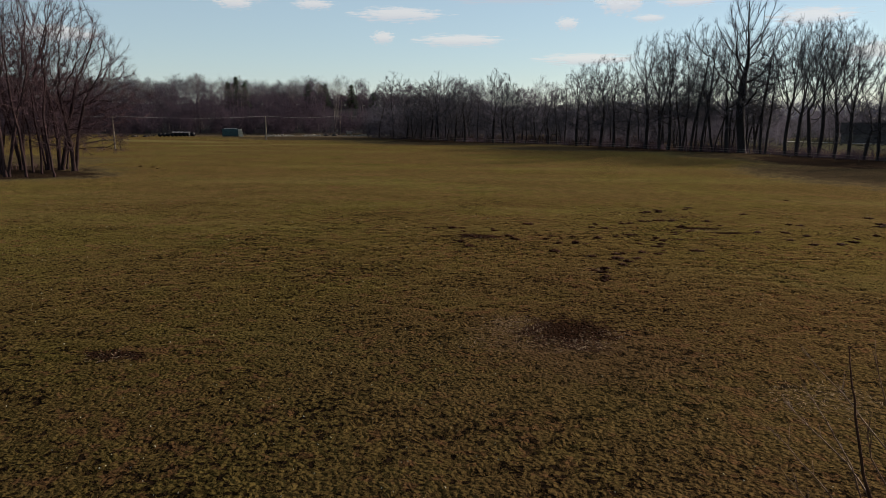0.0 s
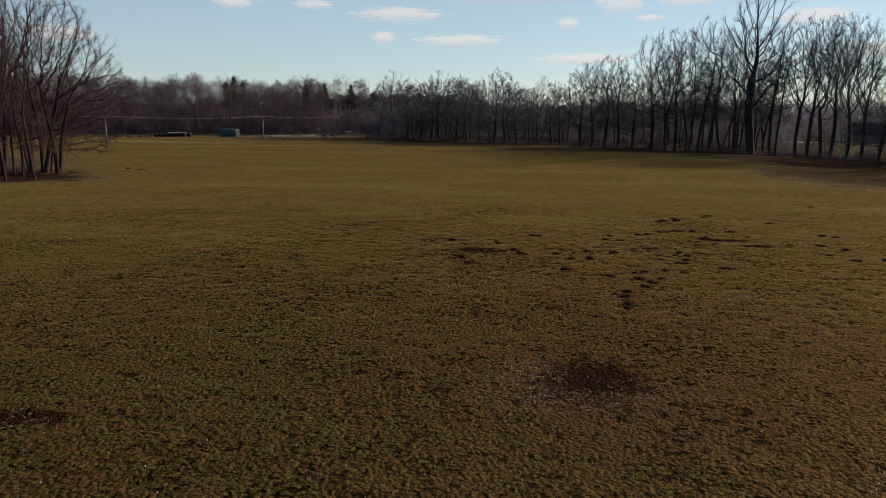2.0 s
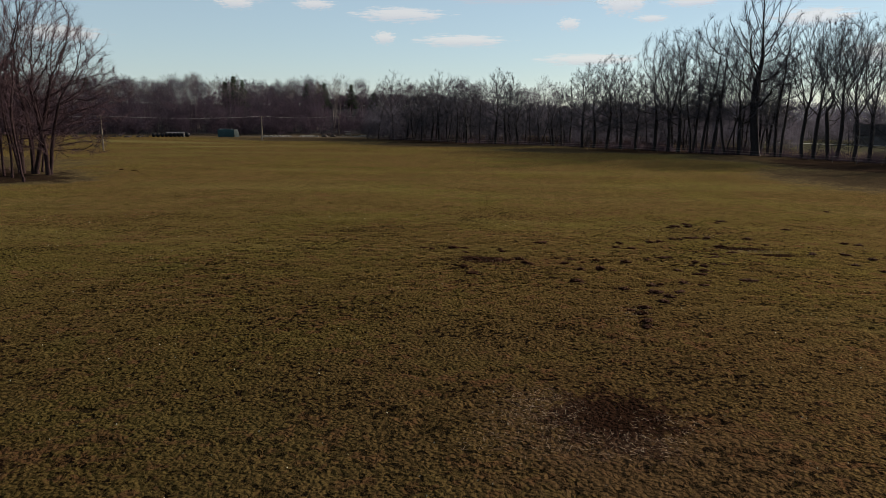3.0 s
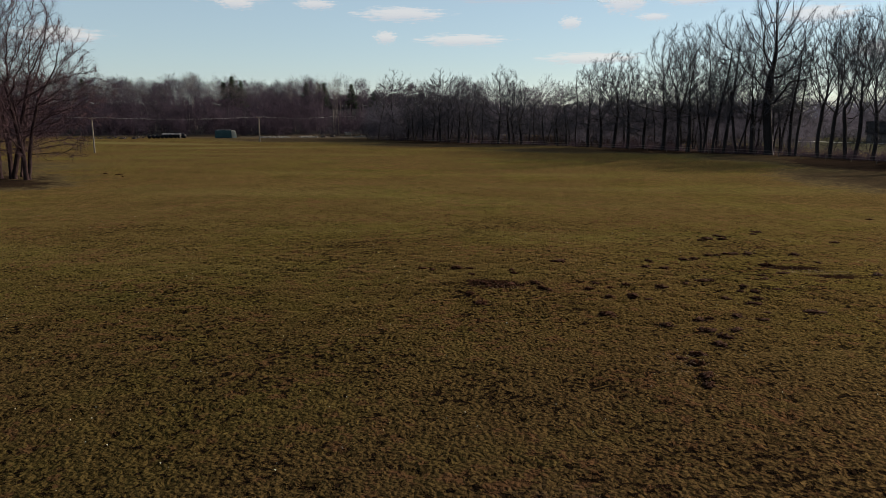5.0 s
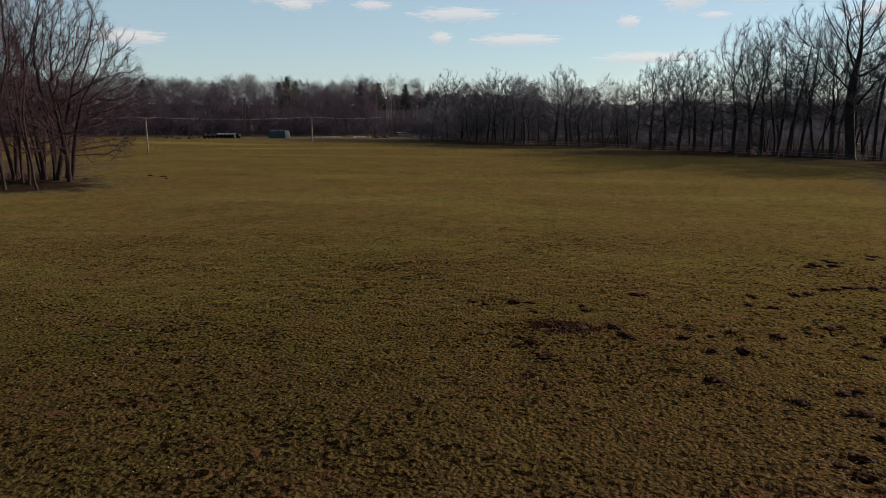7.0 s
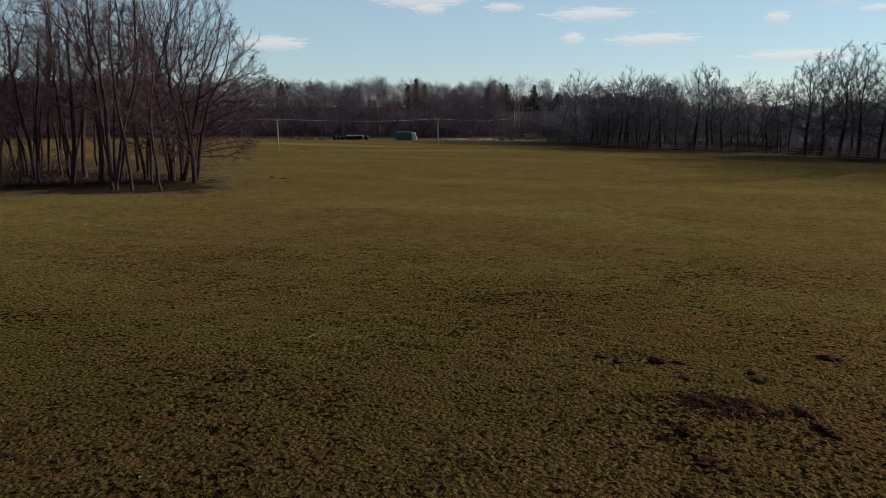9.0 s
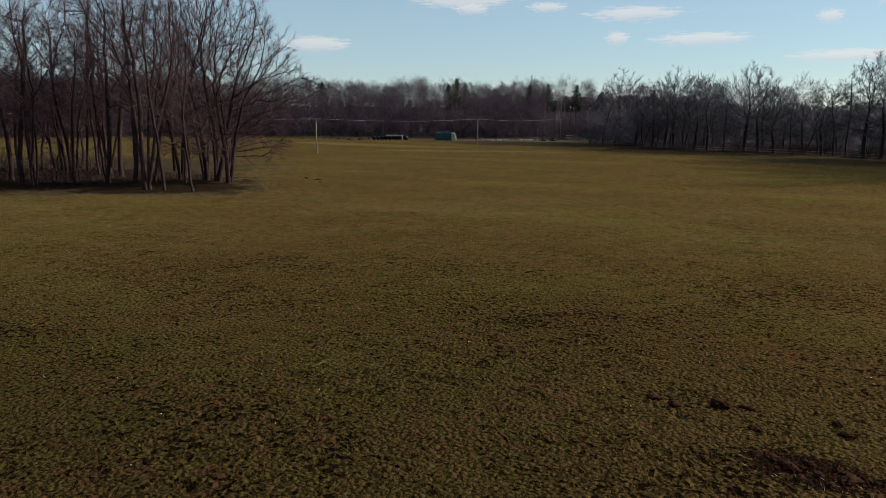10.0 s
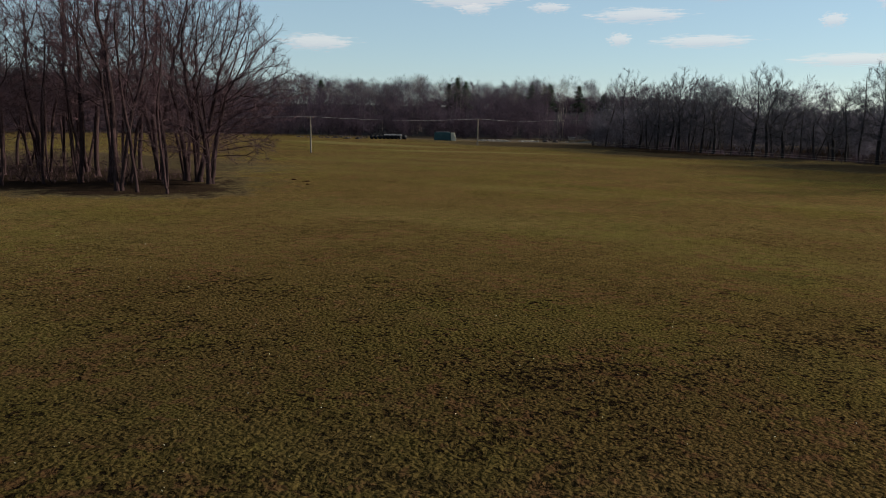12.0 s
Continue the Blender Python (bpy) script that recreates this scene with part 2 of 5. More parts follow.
def cloud_material(name, light, shade, thick):
    """A soft bank of vapour: thick in its middle, ragged at its rim. It glows by itself; the lit top and greyer shaded
    base are painted in.
    """
    q = Mat(name)
    g = q.t.nodes.new("ShaderNodeTexGradient")
    g.gradient_type = "SPHERICAL"
    q.put(q.pos, g.inputs[0])
    n = q.noise(3.4, 6, 0.66, q.stretch(1.0, 1, 1.6))
    body = q.math("ADD", g.outputs["Fac"], q.math("MULTIPLY", q.math("SUBTRACT", n, 0.5), 1.8))
    split = q.t.nodes.new("ShaderNodeSeparateXYZ")
    q.put(q.pos, split.inputs[0])
    e = q.t.nodes.new("ShaderNodeEmission")
    q.put(q.mix(q.span(q.math("ADD", split.outputs["Z"], q.math("MULTIPLY", n, 0.5)), -0.25, 0.5), shade, light), e.inputs[0])
    e.inputs[1].default_value = 0.465
    tr = q.t.nodes.new("ShaderNodeBsdfTransparent")
    mx = q.t.nodes.new("ShaderNodeMixShader")
    q.put(q.math("MULTIPLY", q.span(body, 0.16, 0.62), thick), mx.inputs[0])
    q.t.links.new(tr.outputs[0], mx.inputs[1])
    q.t.links.new(e.outputs[0], mx.inputs[2])
    q.t.links.new(mx.outputs[0], q.out.inputs[0])
    return q.m


def bark_material(name, a, b):
    q = Mat(name, 0.9)
    f = q.noise(3.0, 6, 0.7, q.stretch(4, 4, 0.6))
    c = q.mix(q.span(f, 0.3, 0.7), a, b)
    c = q.mix(q.math("MULTIPLY", q.span(q.noise(0.6, 3), 0.55, 0.75), 0.5), c, (0.022, 0.021, 0.014))
    q.colour(c)
    q.bump(f, 0.06)
    return q.m


def far_wood_material(name, a, b):
    q = Mat(name, 0.95)
    q.b.inputs["Specular IOR Level"].default_value = 0.05
    stand, tree = q.span(q.noise(0.03, 3), 0.4, 0.6), q.span(q.noise(0.16, 2), 0.40, 0.62)
    c = q.mix(q.math("MULTIPLY", tree, 0.7), q.mix(stand, a, b), tuple(1.7 * v for v in b))
    c = q.mix(q.math("MULTIPLY", q.island(), 0.25), c, tuple(0.55 * v for v in a))
    q.colour(c)
    # round twigs scatter light to all sides, also through the mesh of slivers that stands for them
    tl = q.t.nodes.new("ShaderNodeBsdfTranslucent")
    q.put(c, tl.inputs[0])
    mx = q.t.nodes.new("ShaderNodeMixShader")
    mx.inputs[0].default_value = 0.5
    q.t.links.new(q.b.outputs[0], mx.inputs[1])
    q.t.links.new(tl.outputs[0], mx.inputs[2])
    q.t.links.new(mx.outputs[0], q.out.inputs[0])
    return q.m


PASTURE, BLADES = pasture_material(), blade_material()
CLOUD = cloud_material("cloud", (1.0, 0.93, 0.88), (0.80, 0.76, 0.78), 0.56)
GREY_CLOUD = cloud_material("grey_cloud", (0.64, 0.70, 0.76), (0.60, 0.65, 0.73), 0.62)
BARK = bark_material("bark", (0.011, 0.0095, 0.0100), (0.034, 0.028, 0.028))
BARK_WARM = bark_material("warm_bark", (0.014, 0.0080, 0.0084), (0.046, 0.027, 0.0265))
TWIG = simple("twigs", (0.037, 0.034, 0.041), (0.074, 0.067, 0.077), 1.0, 0.85)
TWIG_WARM = simple("reddish_twigs", (0.047, 0.027, 0.030), (0.092, 0.054, 0.059), 1.0, 0.85)
FAR_TWIG = far_wood_material("far_twigs", (0.032, 0.0255, 0.0335), (0.048, 0.039, 0.049))
# far twigs again, with the blue of haze and backlit shade in their colour
SHADE_TWIG = far_wood_material("haze_tinted_twigs", (0.048, 0.043, 0.054), (0.073, 0.065, 0.080))
# pale blue of distance haze is put into the twig colour here
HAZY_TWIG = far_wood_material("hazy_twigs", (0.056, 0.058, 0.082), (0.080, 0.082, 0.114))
SCRUB = far_wood_material("scrub_twigs", (0.0275, 0.0198, 0.0270), (0.040, 0.029, 0.0385))
PALE_TRUNK = far_wood_material("pale_trunks", (0.065, 0.056, 0.053), (0.10, 0.087, 0.080))
NEEDLES = far_wood_material("conifer_needles", (0.018, 0.030, 0.016), (0.030, 0.048, 0.024))
SOIL = simple("molehill_earth", (0.017, 0.0062, 0.0030), (0.040, 0.0155, 0.0080), 14.0, 0.95, 0.03)
SOIL.node_tree.nodes["Principled BSDF"].inputs["Specular IOR Level"].default_value = 0.03
POLE_WOOD = simple("weathered_pole_wood", (0.13, 0.105, 0.08), (0.22, 0.185, 0.14), 4.0, 0.8, 0.01, (6, 6, 0.5))
POST_WOOD = simple("grey_post_wood", (0.045, 0.038, 0.032), (0.10, 0.088, 0.074), 5.0, 0.85, 0.01, (6, 6, 0.6))
WIRE = simple("aluminium_cable", (0.10, 0.098, 0.10), (0.16, 0.155, 0.155), 2.0, 0.7, 0, None, 0.2)
CERAMIC = simple("brown_ceramic", (0.12, 0.05, 0.03), (0.17, 0.08, 0.05), 8.0, 0.25)
TAPE = simple("greyed_fence_tape", (0.16, 0.135, 0.12), (0.28, 0.25, 0.22), 0.6, 0.6)
TARP = simple("teal_tarpaulin", (0.020, 0.040, 0.042), (0.040, 0.068, 0.070), 1.5, 0.6, 0.05)
WRAP = simple("black_bale_wrap", (0.012, 0.011, 0.012), (0.026, 0.024, 0.026), 2.0, 0.62, 0.04)
STRAW = simple("pale_straw", (0.33, 0.29, 0.22), (0.52, 0.48, 0.40), 5.0, 0.9, 0.03)
PALE_FILM = simple("pale_film", (0.26, 0.25, 0.25), (0.42, 0.40, 0.39), 2.0, 0.5, 0.02)
STONE = simple("pale_stone", (0.14, 0.120, 0.10), (0.30, 0.265, 0.225), 3.0, 0.85, 0.03)
CLOD = simple("earthy_stone", (0.045, 0.034, 0.030), (0.10, 0.08, 0.07), 3.0, 0.9, 0.03)
STALK = simple("dead_stalks", (0.13, 0.085, 0.055), (0.30, 0.22, 0.155), 4.0, 0.9)
ROAD = simple("pale_gravel_track", (0.30, 0.29, 0.27), (0.44, 0.43, 0.40), 1.5, 0.9, 0.01)
ROOF = simple("dark_roof_sheet", (0.025, 0.022, 0.022), (0.045, 0.040, 0.040), 1.0, 0.6)
RENDER_WALL = simple("grey_plaster", (0.06, 0.055, 0.055), (0.11, 0.10, 0.10), 1.2, 0.85)
STEM = bark_material("sapling_bark", (0.028, 0.012, 0.007), (0.064, 0.030, 0.018))
SHOOT = simple("reddish_shoots", (0.050, 0.022, 0.013), (0.130, 0.070, 0.045), 6.0, 0.6)


# ---- building blocks ----
def smooth(a, b, v):
    v = min(1.0, max(0.0, (v - a) / (b - a)))
    return v * v * (3 - 2 * v)


def ground_z(x, y):
    """Height of the ground: a field that dips a little, and wooded hills far off."""
    r = math.hypot(x, y)
    z = -0.7 * smooth(45, 95, r)
    if 50 < r < 280:
        p = Vector((x, y, 0))
        z += (0.30 * noise.noise(p * 0.030) + 0.12 * noise.noise(p * 0.085 + Vector((7, 0, 0)))) * smooth(50, 95, r) * (1 - smooth(225, 280, r))
    # a shallow hollow by the power line
    z -= 0.6 * math.exp(-((x + 94) ** 2 + (y - 148.5) ** 2) / 700)
    if y > -100:
        z += (14 - 8 * smooth(-0.17, -0.02, x / r)) * smooth(300, 480, r)
    return z


def mesh_from(name, verts, faces, mats, index=None, flat=False):
    me = bpy.data.meshes.new(name)
    me.from_pydata(verts, [], faces)
    for m in mats:
        me.materials.append(m)
    if index is not None:
        me.polygons.foreach_set("material_index", index)
    if not flat:
        me.polygons.foreach_set("use_smooth", [True] * len(me.polygons))
    me.update()
    return me


def mesh_np(name, verts, tris, mats, flat=True):
    """A triangle mesh from arrays."""
    me = bpy.data.meshes.new(name)
    me.vertices.add(len(verts))
    me.vertices.foreach_set("co", np.asarray(verts, np.float32).ravel())
    n = len(tris)
    me.loops.add(3 * n)
    me.loops.foreach_set("vertex_index", np.asarray(tris, np.int32).ravel())
    me.polygons.add(n)
    me.polygons.foreach_set("loop_start", np.arange(0, 3 * n, 3, dtype=np.int32))
    for m in mats:
        me.materials.append(m)
    me.update(calc_edges=True)
    me.validate()
    return me


def part(name, me, parent, label=""):
    """Links a mesh, or a bmesh with its material, as one object under a thing."""
    if isinstance(me, tuple):
        bm, material = me
        me = bpy.data.meshes.new(name)
        bm.to_mesh(me)
        bm.free()
        me.materials.append(material)
    ob = new(name, me)
    ob.parent = parent
    return tagged(ob, label)


def thing(name, label, category, group="", at=None, me=None, kind=""):
    ob = new(name, me)
    if at is not None:
        ob.matrix_world = at
    return tagged(ob, label, category, group, kind)


def box(w, d, h, x=0, y=0, z=0, bevel=0.0):
    """A box on its base at x, y, z, with bevelled edges."""
    bm = bmesh.new()
    bmesh.ops.create_cube(bm, size=1)
    bmesh.ops.transform(bm, matrix=Matrix.Translation((x, y, z + h / 2)) @ Matrix.Diagonal((w, d, h, 1)), verts=bm.verts)
    if bevel:
        bmesh.ops.bevel(bm, geom=bm.edges[:], offset=bevel, segments=2, affect="EDGES")
    return bm


def cyl(r1, r2, a, b, sides=10):
    """A tapered rod from a to b."""
    bm = bmesh.new()
    a, b = Vector(a), Vector(b)
    bmesh.ops.create_cone(bm, cap_ends=True, segments=sides, radius1=r1, radius2=r2, depth=(b - a).length)
    turn = (b - a).to_track_quat("Z", "Y").to_matrix().to_4x4()
    bmesh.ops.transform(bm, matrix=Matrix.Translation((a + b) / 2) @ turn, verts=bm.verts)
    return bm


def lump(rx, ry, rz, seed, rough=0.25, sub=2, scale=1.6):
    """An uneven rounded lump on its base."""
    bm = bmesh.new()
    bmesh.ops.create_icosphere(bm, subdivisions=sub, radius=1)
    for v in bm.verts:
        k = 1 + rough * noise.noise(v.co * scale + Vector((seed * 7.3, seed * 3.1, 0))) * 1.6
        v.co = Vector((v.co.x * rx * k, v.co.y * ry * k, max(-0.25, v.co.z) * rz * k))
    for f in bm.faces:
        f.smooth = True
    return bm


def merge(*parts):
    """Joins bmeshes into one."""
    whole = bmesh.new()
    for b in parts:
        tmp = bpy.data.meshes.new("tmp")
        b.to_mesh(tmp)
        b.free()
        whole.from_mesh(tmp)
        bpy.data.meshes.remove(tmp)
    return whole


# ---- trees ----
def tube(buf, pts, rad, sides, slot):
    verts, faces, slots = buf
    ref = (pts[1] - pts[0]).orthogonal().normalized()
    base = len(verts)
    last = len(pts) - 1
    for i, p in enumerate(pts):
        if i == last and rad[i] <= 0:
            verts.append(p[:])
            break
        t = (pts[min(i + 1, last)] - pts[max(i - 1, 0)]).normalized()
        a = (ref - t * ref.dot(t)).normalized()
        b = t.cross(a)
        for k in range(sides):
            w = 2 * math.pi * k / sides
            verts.append((p + (a * math.cos(w) + b * math.sin(w)) * rad[i])[:])
    for i in range(last):
        r0, r1 = base + i * sides, base + (i + 1) * sides
        for k in range(sides):
            k2 = (k + 1) % sides
            if i == last - 1 and rad[last] <= 0:
                faces.append((r0 + k, r0 + k2, r1))
            else:
                faces.append((r0 + k, r0 + k2, r1 + k2, r1 + k))
            slots.append(slot)


class Habit:
    """How a kind of tree grows.

    girth: trunk radius; bole: bare share of the height; lead: share up to which the stems run through;
    stems: how many and how far apart (degrees); shape, wide, low: outline of the crown, its half width and its foot, as shares of the height;
    rise: slope at which the limbs climb; buds: how many places the branches reach for; lean: how far the crown hangs over to one side;
    shoots: thin shoots along the bare wood; twig: half width of the finest twigs."""

    def __init__(self, height, girth, bole, lead, stems, shape, wide, low, rise, buds, shoots=1.0, lean=0.0, twig=0.010, twigs=6, reach=0.042):
        self.height, self.girth, self.bole, self.lead, self.stems = height, girth, bole, lead, stems
        self.shape, self.wide, self.low, self.rise, self.buds = shape, wide, low, rise, buds
        self.shoots, self.lean, self.twig, self.twigs, self.reach = shoots, lean, twig, twigs, reach


def crown_width(shape, t):
    """Relative width of a crown at the share t of its own height."""
    if shape == "vase":
        return np.where(t < 0.68, 0.30 + 0.70 * t / 0.68, np.sqrt(np.clip(1 - ((t - 0.68) / 0.33) ** 2, 0, 1)))
    if shape == "tall":
        return np.sqrt(np.clip(1 - ((t - 0.5) / 0.53) ** 2, 0, 1))
    return np.sqrt(np.clip(1 - ((t - 0.42) / 0.60) ** 2, 0, 1))


def buds_of(h, rng, phase):
    """Places inside the crown that the branches grow towards; its outline is uneven and has lobes."""
    t = rng.random(8 * h.buds)
    t = t[rng.random(len(t)) < 0.06 + crown_width(h.shape, t) ** 2][:h.buds]
    a = rng.uniform(0, 2 * np.pi, len(t))
    lobes = 1 + 0.20 * np.sin(2 * a + phase[0] + 3 * t) + 0.16 * np.sin(3 * a + phase[1] - 5 * t) + 0.10 * np.sin(9 * t + phase[2] + a)
    r = crown_width(h.shape, t) * h.wide * h.height * lobes * rng.random(len(t)) ** 0.40
    top = 1 - 0.16 * (r / (h.wide * h.height)) ** 2
    z = h.height * (h.low + (1 - h.low) * t * (0.94 + 0.06 * np.sin(2 * a + phase[3]))) * top
    return np.stack([r * np.cos(a) + h.lean * h.height * (1 - 0.5 * t), r * np.sin(a), z], 1)


def skeleton(h, rng):
    """Nodes and their parents: stems first, then branches that reach for the buds. Limbs climb, as the room is skewed by rise while they grow."""
    step = 0.031 * h.height
    pos, up, on_stem = [], [], []
    n, apart = h.stems
    turn = rng.uniform(0, 6.28)
    for i in range(n):
        turn += 6.283 / n + rng.uniform(-0.5, 0.5)
        tilt = math.radians(apart) * rng.uniform(0.5, 1.3)
        d = np.array([math.cos(turn) * math.sin(tilt), math.sin(turn) * math.sin(tilt), math.cos(tilt)])
        p = np.array([math.cos(turn), math.sin(turn), 0]) * (h.girth * 0.9 if n > 1 else 0)
        last = -1
        end = h.height * (h.lead if i == 0 else h.lead * rng.uniform(0.75, 1.05))
        while p[2] < end:
            pos.append(p.copy()), up.append(last), on_stem.append(True)
            last = len(pos) - 1
            d = d + rng.normal(0, 0.045, 3) + np.array([h.lean * 0.03, 0, 0.03])
            d /= np.linalg.norm(d)
            p = p + d * step
    bare = h.bole * h.height
    phase = rng.uniform(0, 6.28, 4)
    goal = buds_of(h, rng, phase)

    def skew(q, k):
        q = q.copy()
        q[:, 2] += k * h.rise * np.hypot(q[:, 0], q[:, 1])
        return q

    goal = skew(goal, -1)
    nodes = skew(np.array(pos), -1)
    open_ = np.array([p[2] >= bare * rng.uniform(0.85, 1.1) for p in pos])
    if not open_.any():
        open_[-1] = True
    kids = np.zeros(len(nodes), int)
    heading = np.zeros((len(nodes), 3))
    d2 = np.linalg.norm(goal[:, None] - nodes[None], axis=2) + np.where(open_, 0, 1e6)[None]
    near, dist = d2.argmin(1), d2.min(1)
    alive = np.ones(len(goal), bool)
    for _ in range(90):
        alive &= dist > 1.25 * step
        if not alive.any():
            break
        pull = np.zeros((len(nodes), 3))
        way = goal[alive] - nodes[near[alive]]
        np.add.at(pull, near[alive], way / np.linalg.norm(way, axis=1)[:, None])
        src = np.unique(near[alive])
        full = src[kids[src] >= 3]
        alive[np.isin(near, full)] = False
        src = src[kids[src] < 3]
        if not len(src):
            break
        go = pull[src] / np.maximum(1e-6, np.linalg.norm(pull[src], axis=1))[:, None] + 0.6 * heading[src] + rng.normal(0, 0.16, (len(src), 3))
        go /= np.linalg.norm(go, axis=1)[:, None]
        fresh = nodes[src] + go * step
        kids[src] += 1
        first = len(nodes)
        nodes = np.concatenate([nodes, fresh])
        heading = np.concatenate([heading, go])
        kids = np.concatenate([kids, np.zeros(len(fresh), int)])
        up += list(src)
        on_stem += [False] * len(fresh)
        dn = np.linalg.norm(goal[:, None] - fresh[None], axis=2)
        better = dn.min(1) < dist
        near = np.where(better, first + dn.argmin(1), near)
        dist = np.minimum(dist, dn.min(1))
    out = skew(nodes, 1)
    up, on_stem = np.array(up), np.array(on_stem)
    for _ in range(3):
        # ease the bends: each branch node moves towards the middle of its neighbours
        branch = np.flatnonzero(~on_stem)
        total, count = np.zeros_like(out), np.zeros(len(out))
        np.add.at(total, up[branch], out[branch]), np.add.at(count, up[branch], 1)
        inner = branch[count[branch] > 0]
        out[inner] = 0.5 * out[inner] + 0.25 * out[up[inner]] + 0.25 * total[inner] / count[inner][:, None]
    # wood is stiff: a shoot keeps most of its parent's course and never hooks downwards
    eased, course = out.copy(), np.zeros_like(out)
    for i in range(len(out)):
        if up[i] < 0:
            course[i] = (0, 0, 1)
            continue
        d = out[i] - out[up[i]]
        size = max(1e-6, np.linalg.norm(d))
        d = d / size
        if not on_stem[i] and h.lean < 0.1:
            if not on_stem[up[i]]:
                d = 0.62 * d + 0.38 * course[up[i]]
            d[2] = max(d[2], 0.10 * h.rise - 0.05) if h.rise < 2 and out[i][2] > 0.5 * h.height else d[2]
            d /= np.linalg.norm(d)
        course[i] = d
        eased[i] = eased[up[i]] + d * size
    out = eased
    out[len(pos):] += rng.normal(0, 0.05 * step, (len(out) - len(pos), 3))
    return out, up, on_stem


def blades(buf, base, way, width, rng, slot):
    """The finest twigs: narrow tapering slivers of wood."""
    verts, faces, slots = buf
    side = np.cross(way, rng.normal(0, 1, way.shape))
    side *= (width / np.maximum(1e-6, np.linalg.norm(side, axis=1)))[:, None]
    tri = np.stack([base - side, base + side, base + way], 1).reshape(-1, 3)
    first = len(verts)
    verts += tri.tolist()
    faces += (np.arange(len(tri)).reshape(-1, 3) + first).tolist()
    slots += [slot] * len(base)


def tree_meshes(h, seed, bark, twig):
    rng = np.random.default_rng(seed)
    pos, up, on_stem = skeleton(h, rng)
    n = len(pos)
    kids = [[] for _ in range(n)]
    for i in range(n):
        if up[i] >= 0:
            kids[up[i]].append(i)
    tips = np.array([0.0 if k else 1.0 for k in kids])
    for i in range(n - 1, -1, -1):
        if up[i] >= 0:
            tips[up[i]] += tips[i]
    roots = [i for i in range(n) if up[i] < 0]
    total = max(tips[r] for r in roots)
    rad = h.girth * (tips / total) ** 0.59
    rad[:] = np.maximum(rad, 1.9 * h.twig)
    bufs = [([], [], []), ([], [], [])]
    todo = [(r, None) for r in roots]
    while todo:
        i, start = todo.pop()
        chain = [] if start is None else [start]
        while True:
            chain.append(i)
            if not kids[i]:
                break
            order = sorted(kids[i], key=lambda k: (on_stem[k], rad[k]), reverse=True)
            todo += [(k, i) for k in order[1:]]
            i = order[0]
        pts = [Vector(pos[k]) for k in chain]
        rr = [rad[k] for k in chain]
        if start is not None:
            rr[0] = min(rr[0], rr[1] * 1.25)
        for k in range(1, len(rr)):
            rr[k] = min(rr[k], rr[k - 1])
        rr[-1] = rr[-1] * 0.45
        if len(pts) < 2:
            continue
        thick = max(rr)
        if start is None:
            foot = pts[0]
            pts = [foot - Vector((0, 0, 0.4)), foot, foot + Vector((0, 0, 0.5))] + pts[1:]
            rr = [rr[0] * 1.5, rr[0] * 1.3, rr[0] * 1.06] + rr[1:]
        sides = 9 if start is None else 6 if thick > 0.4 * h.girth else 4 if thick > 0.16 * h.girth else 3
        tube(bufs[0] if start is None else bufs[1], pts, rr, sides, 0 if thick > 0.2 * h.girth else 1)
    # fine twigs on the thin wood, shoots on the bare wood
    par = np.where(up < 0, np.arange(n), up)
    d = pos - pos[par]
    d /= np.maximum(1e-6, np.linalg.norm(d, axis=1))[:, None]
    thin = np.flatnonzero((~on_stem) & (rad < 0.16 * h.girth + 0.01))
    ends = np.flatnonzero(tips == 1)
    at = np.concatenate([np.repeat(thin, h.twigs), np.repeat(ends, 2)])
    m = len(at)
    u = rng.normal(0, 1, (m, 3))
    u /= np.linalg.norm(u, axis=1)[:, None]
    out = pos[at] - np.array([h.lean * 0.5 * h.height, 0, h.height * (0.65 * h.low + 0.12)])
    out /= np.maximum(0.5, np.linalg.norm(out, axis=1))[:, None]
    way = d[at] * 0.45 + out * 0.5 + u * 0.66
    way *= (h.height * h.reach * rng.uniform(0.5, 1.3, m) / np.linalg.norm(way, axis=1))[:, None]
    base = pos[at] - (pos[at] - pos[par[at]]) * rng.random((m, 1)) * 0.9
    blades(bufs[1], base, way, h.twig * rng.uniform(0.7, 1.2, m), rng, 1)
    u = rng.normal(0, 1, (m, 3))
    u /= np.linalg.norm(u, axis=1)[:, None]
    fork = way * 0.55 + u * np.linalg.norm(way, axis=1)[:, None] * 0.34
    blades(bufs[1], base + way * rng.uniform(0.25, 0.6, (m, 1)), fork, h.twig * 0.7 * rng.uniform(0.7, 1.2, m), rng, 1)
    stem = np.flatnonzero((on_stem | (rad > 0.2 * h.girth)) & (pos[:, 2] > 0.08 * h.height))
    at = np.repeat(stem, max(1, int(round(4 * h.shoots))))
    m = len(at)
    u = rng.normal(0, 1, (m, 3)) * np.array([1, 1, 0.35])
    u /= np.linalg.norm(u, axis=1)[:, None]
    way = (u + np.array([0, 0, 0.3])) * (h.height * 0.05 * rng.uniform(0.4, 1.5, m))[:, None]
    base = pos[at] - (pos[at] - pos[par[at]]) * rng.random((m, 1))
    blades(bufs[1], base, way, h.twig * rng.uniform(0.8, 1.4, m), rng, 1)
    for _ in range(2):
        u = rng.normal(0, 1, (m, 3))
        u /= np.linalg.norm(u, axis=1)[:, None]
        blades(bufs[1], base + way * rng.uniform(0.3, 0.8, (m, 1)), way * 0.4 + u * np.linalg.norm(way, axis=1)[:, None] * 0.4, h.twig * 0.7 * rng.uniform(0.7, 1.2, m), rng, 1)
    heights = sorted(v[2] for v in bufs[1][0])
    k = h.height / heights[int(0.985 * len(heights))]
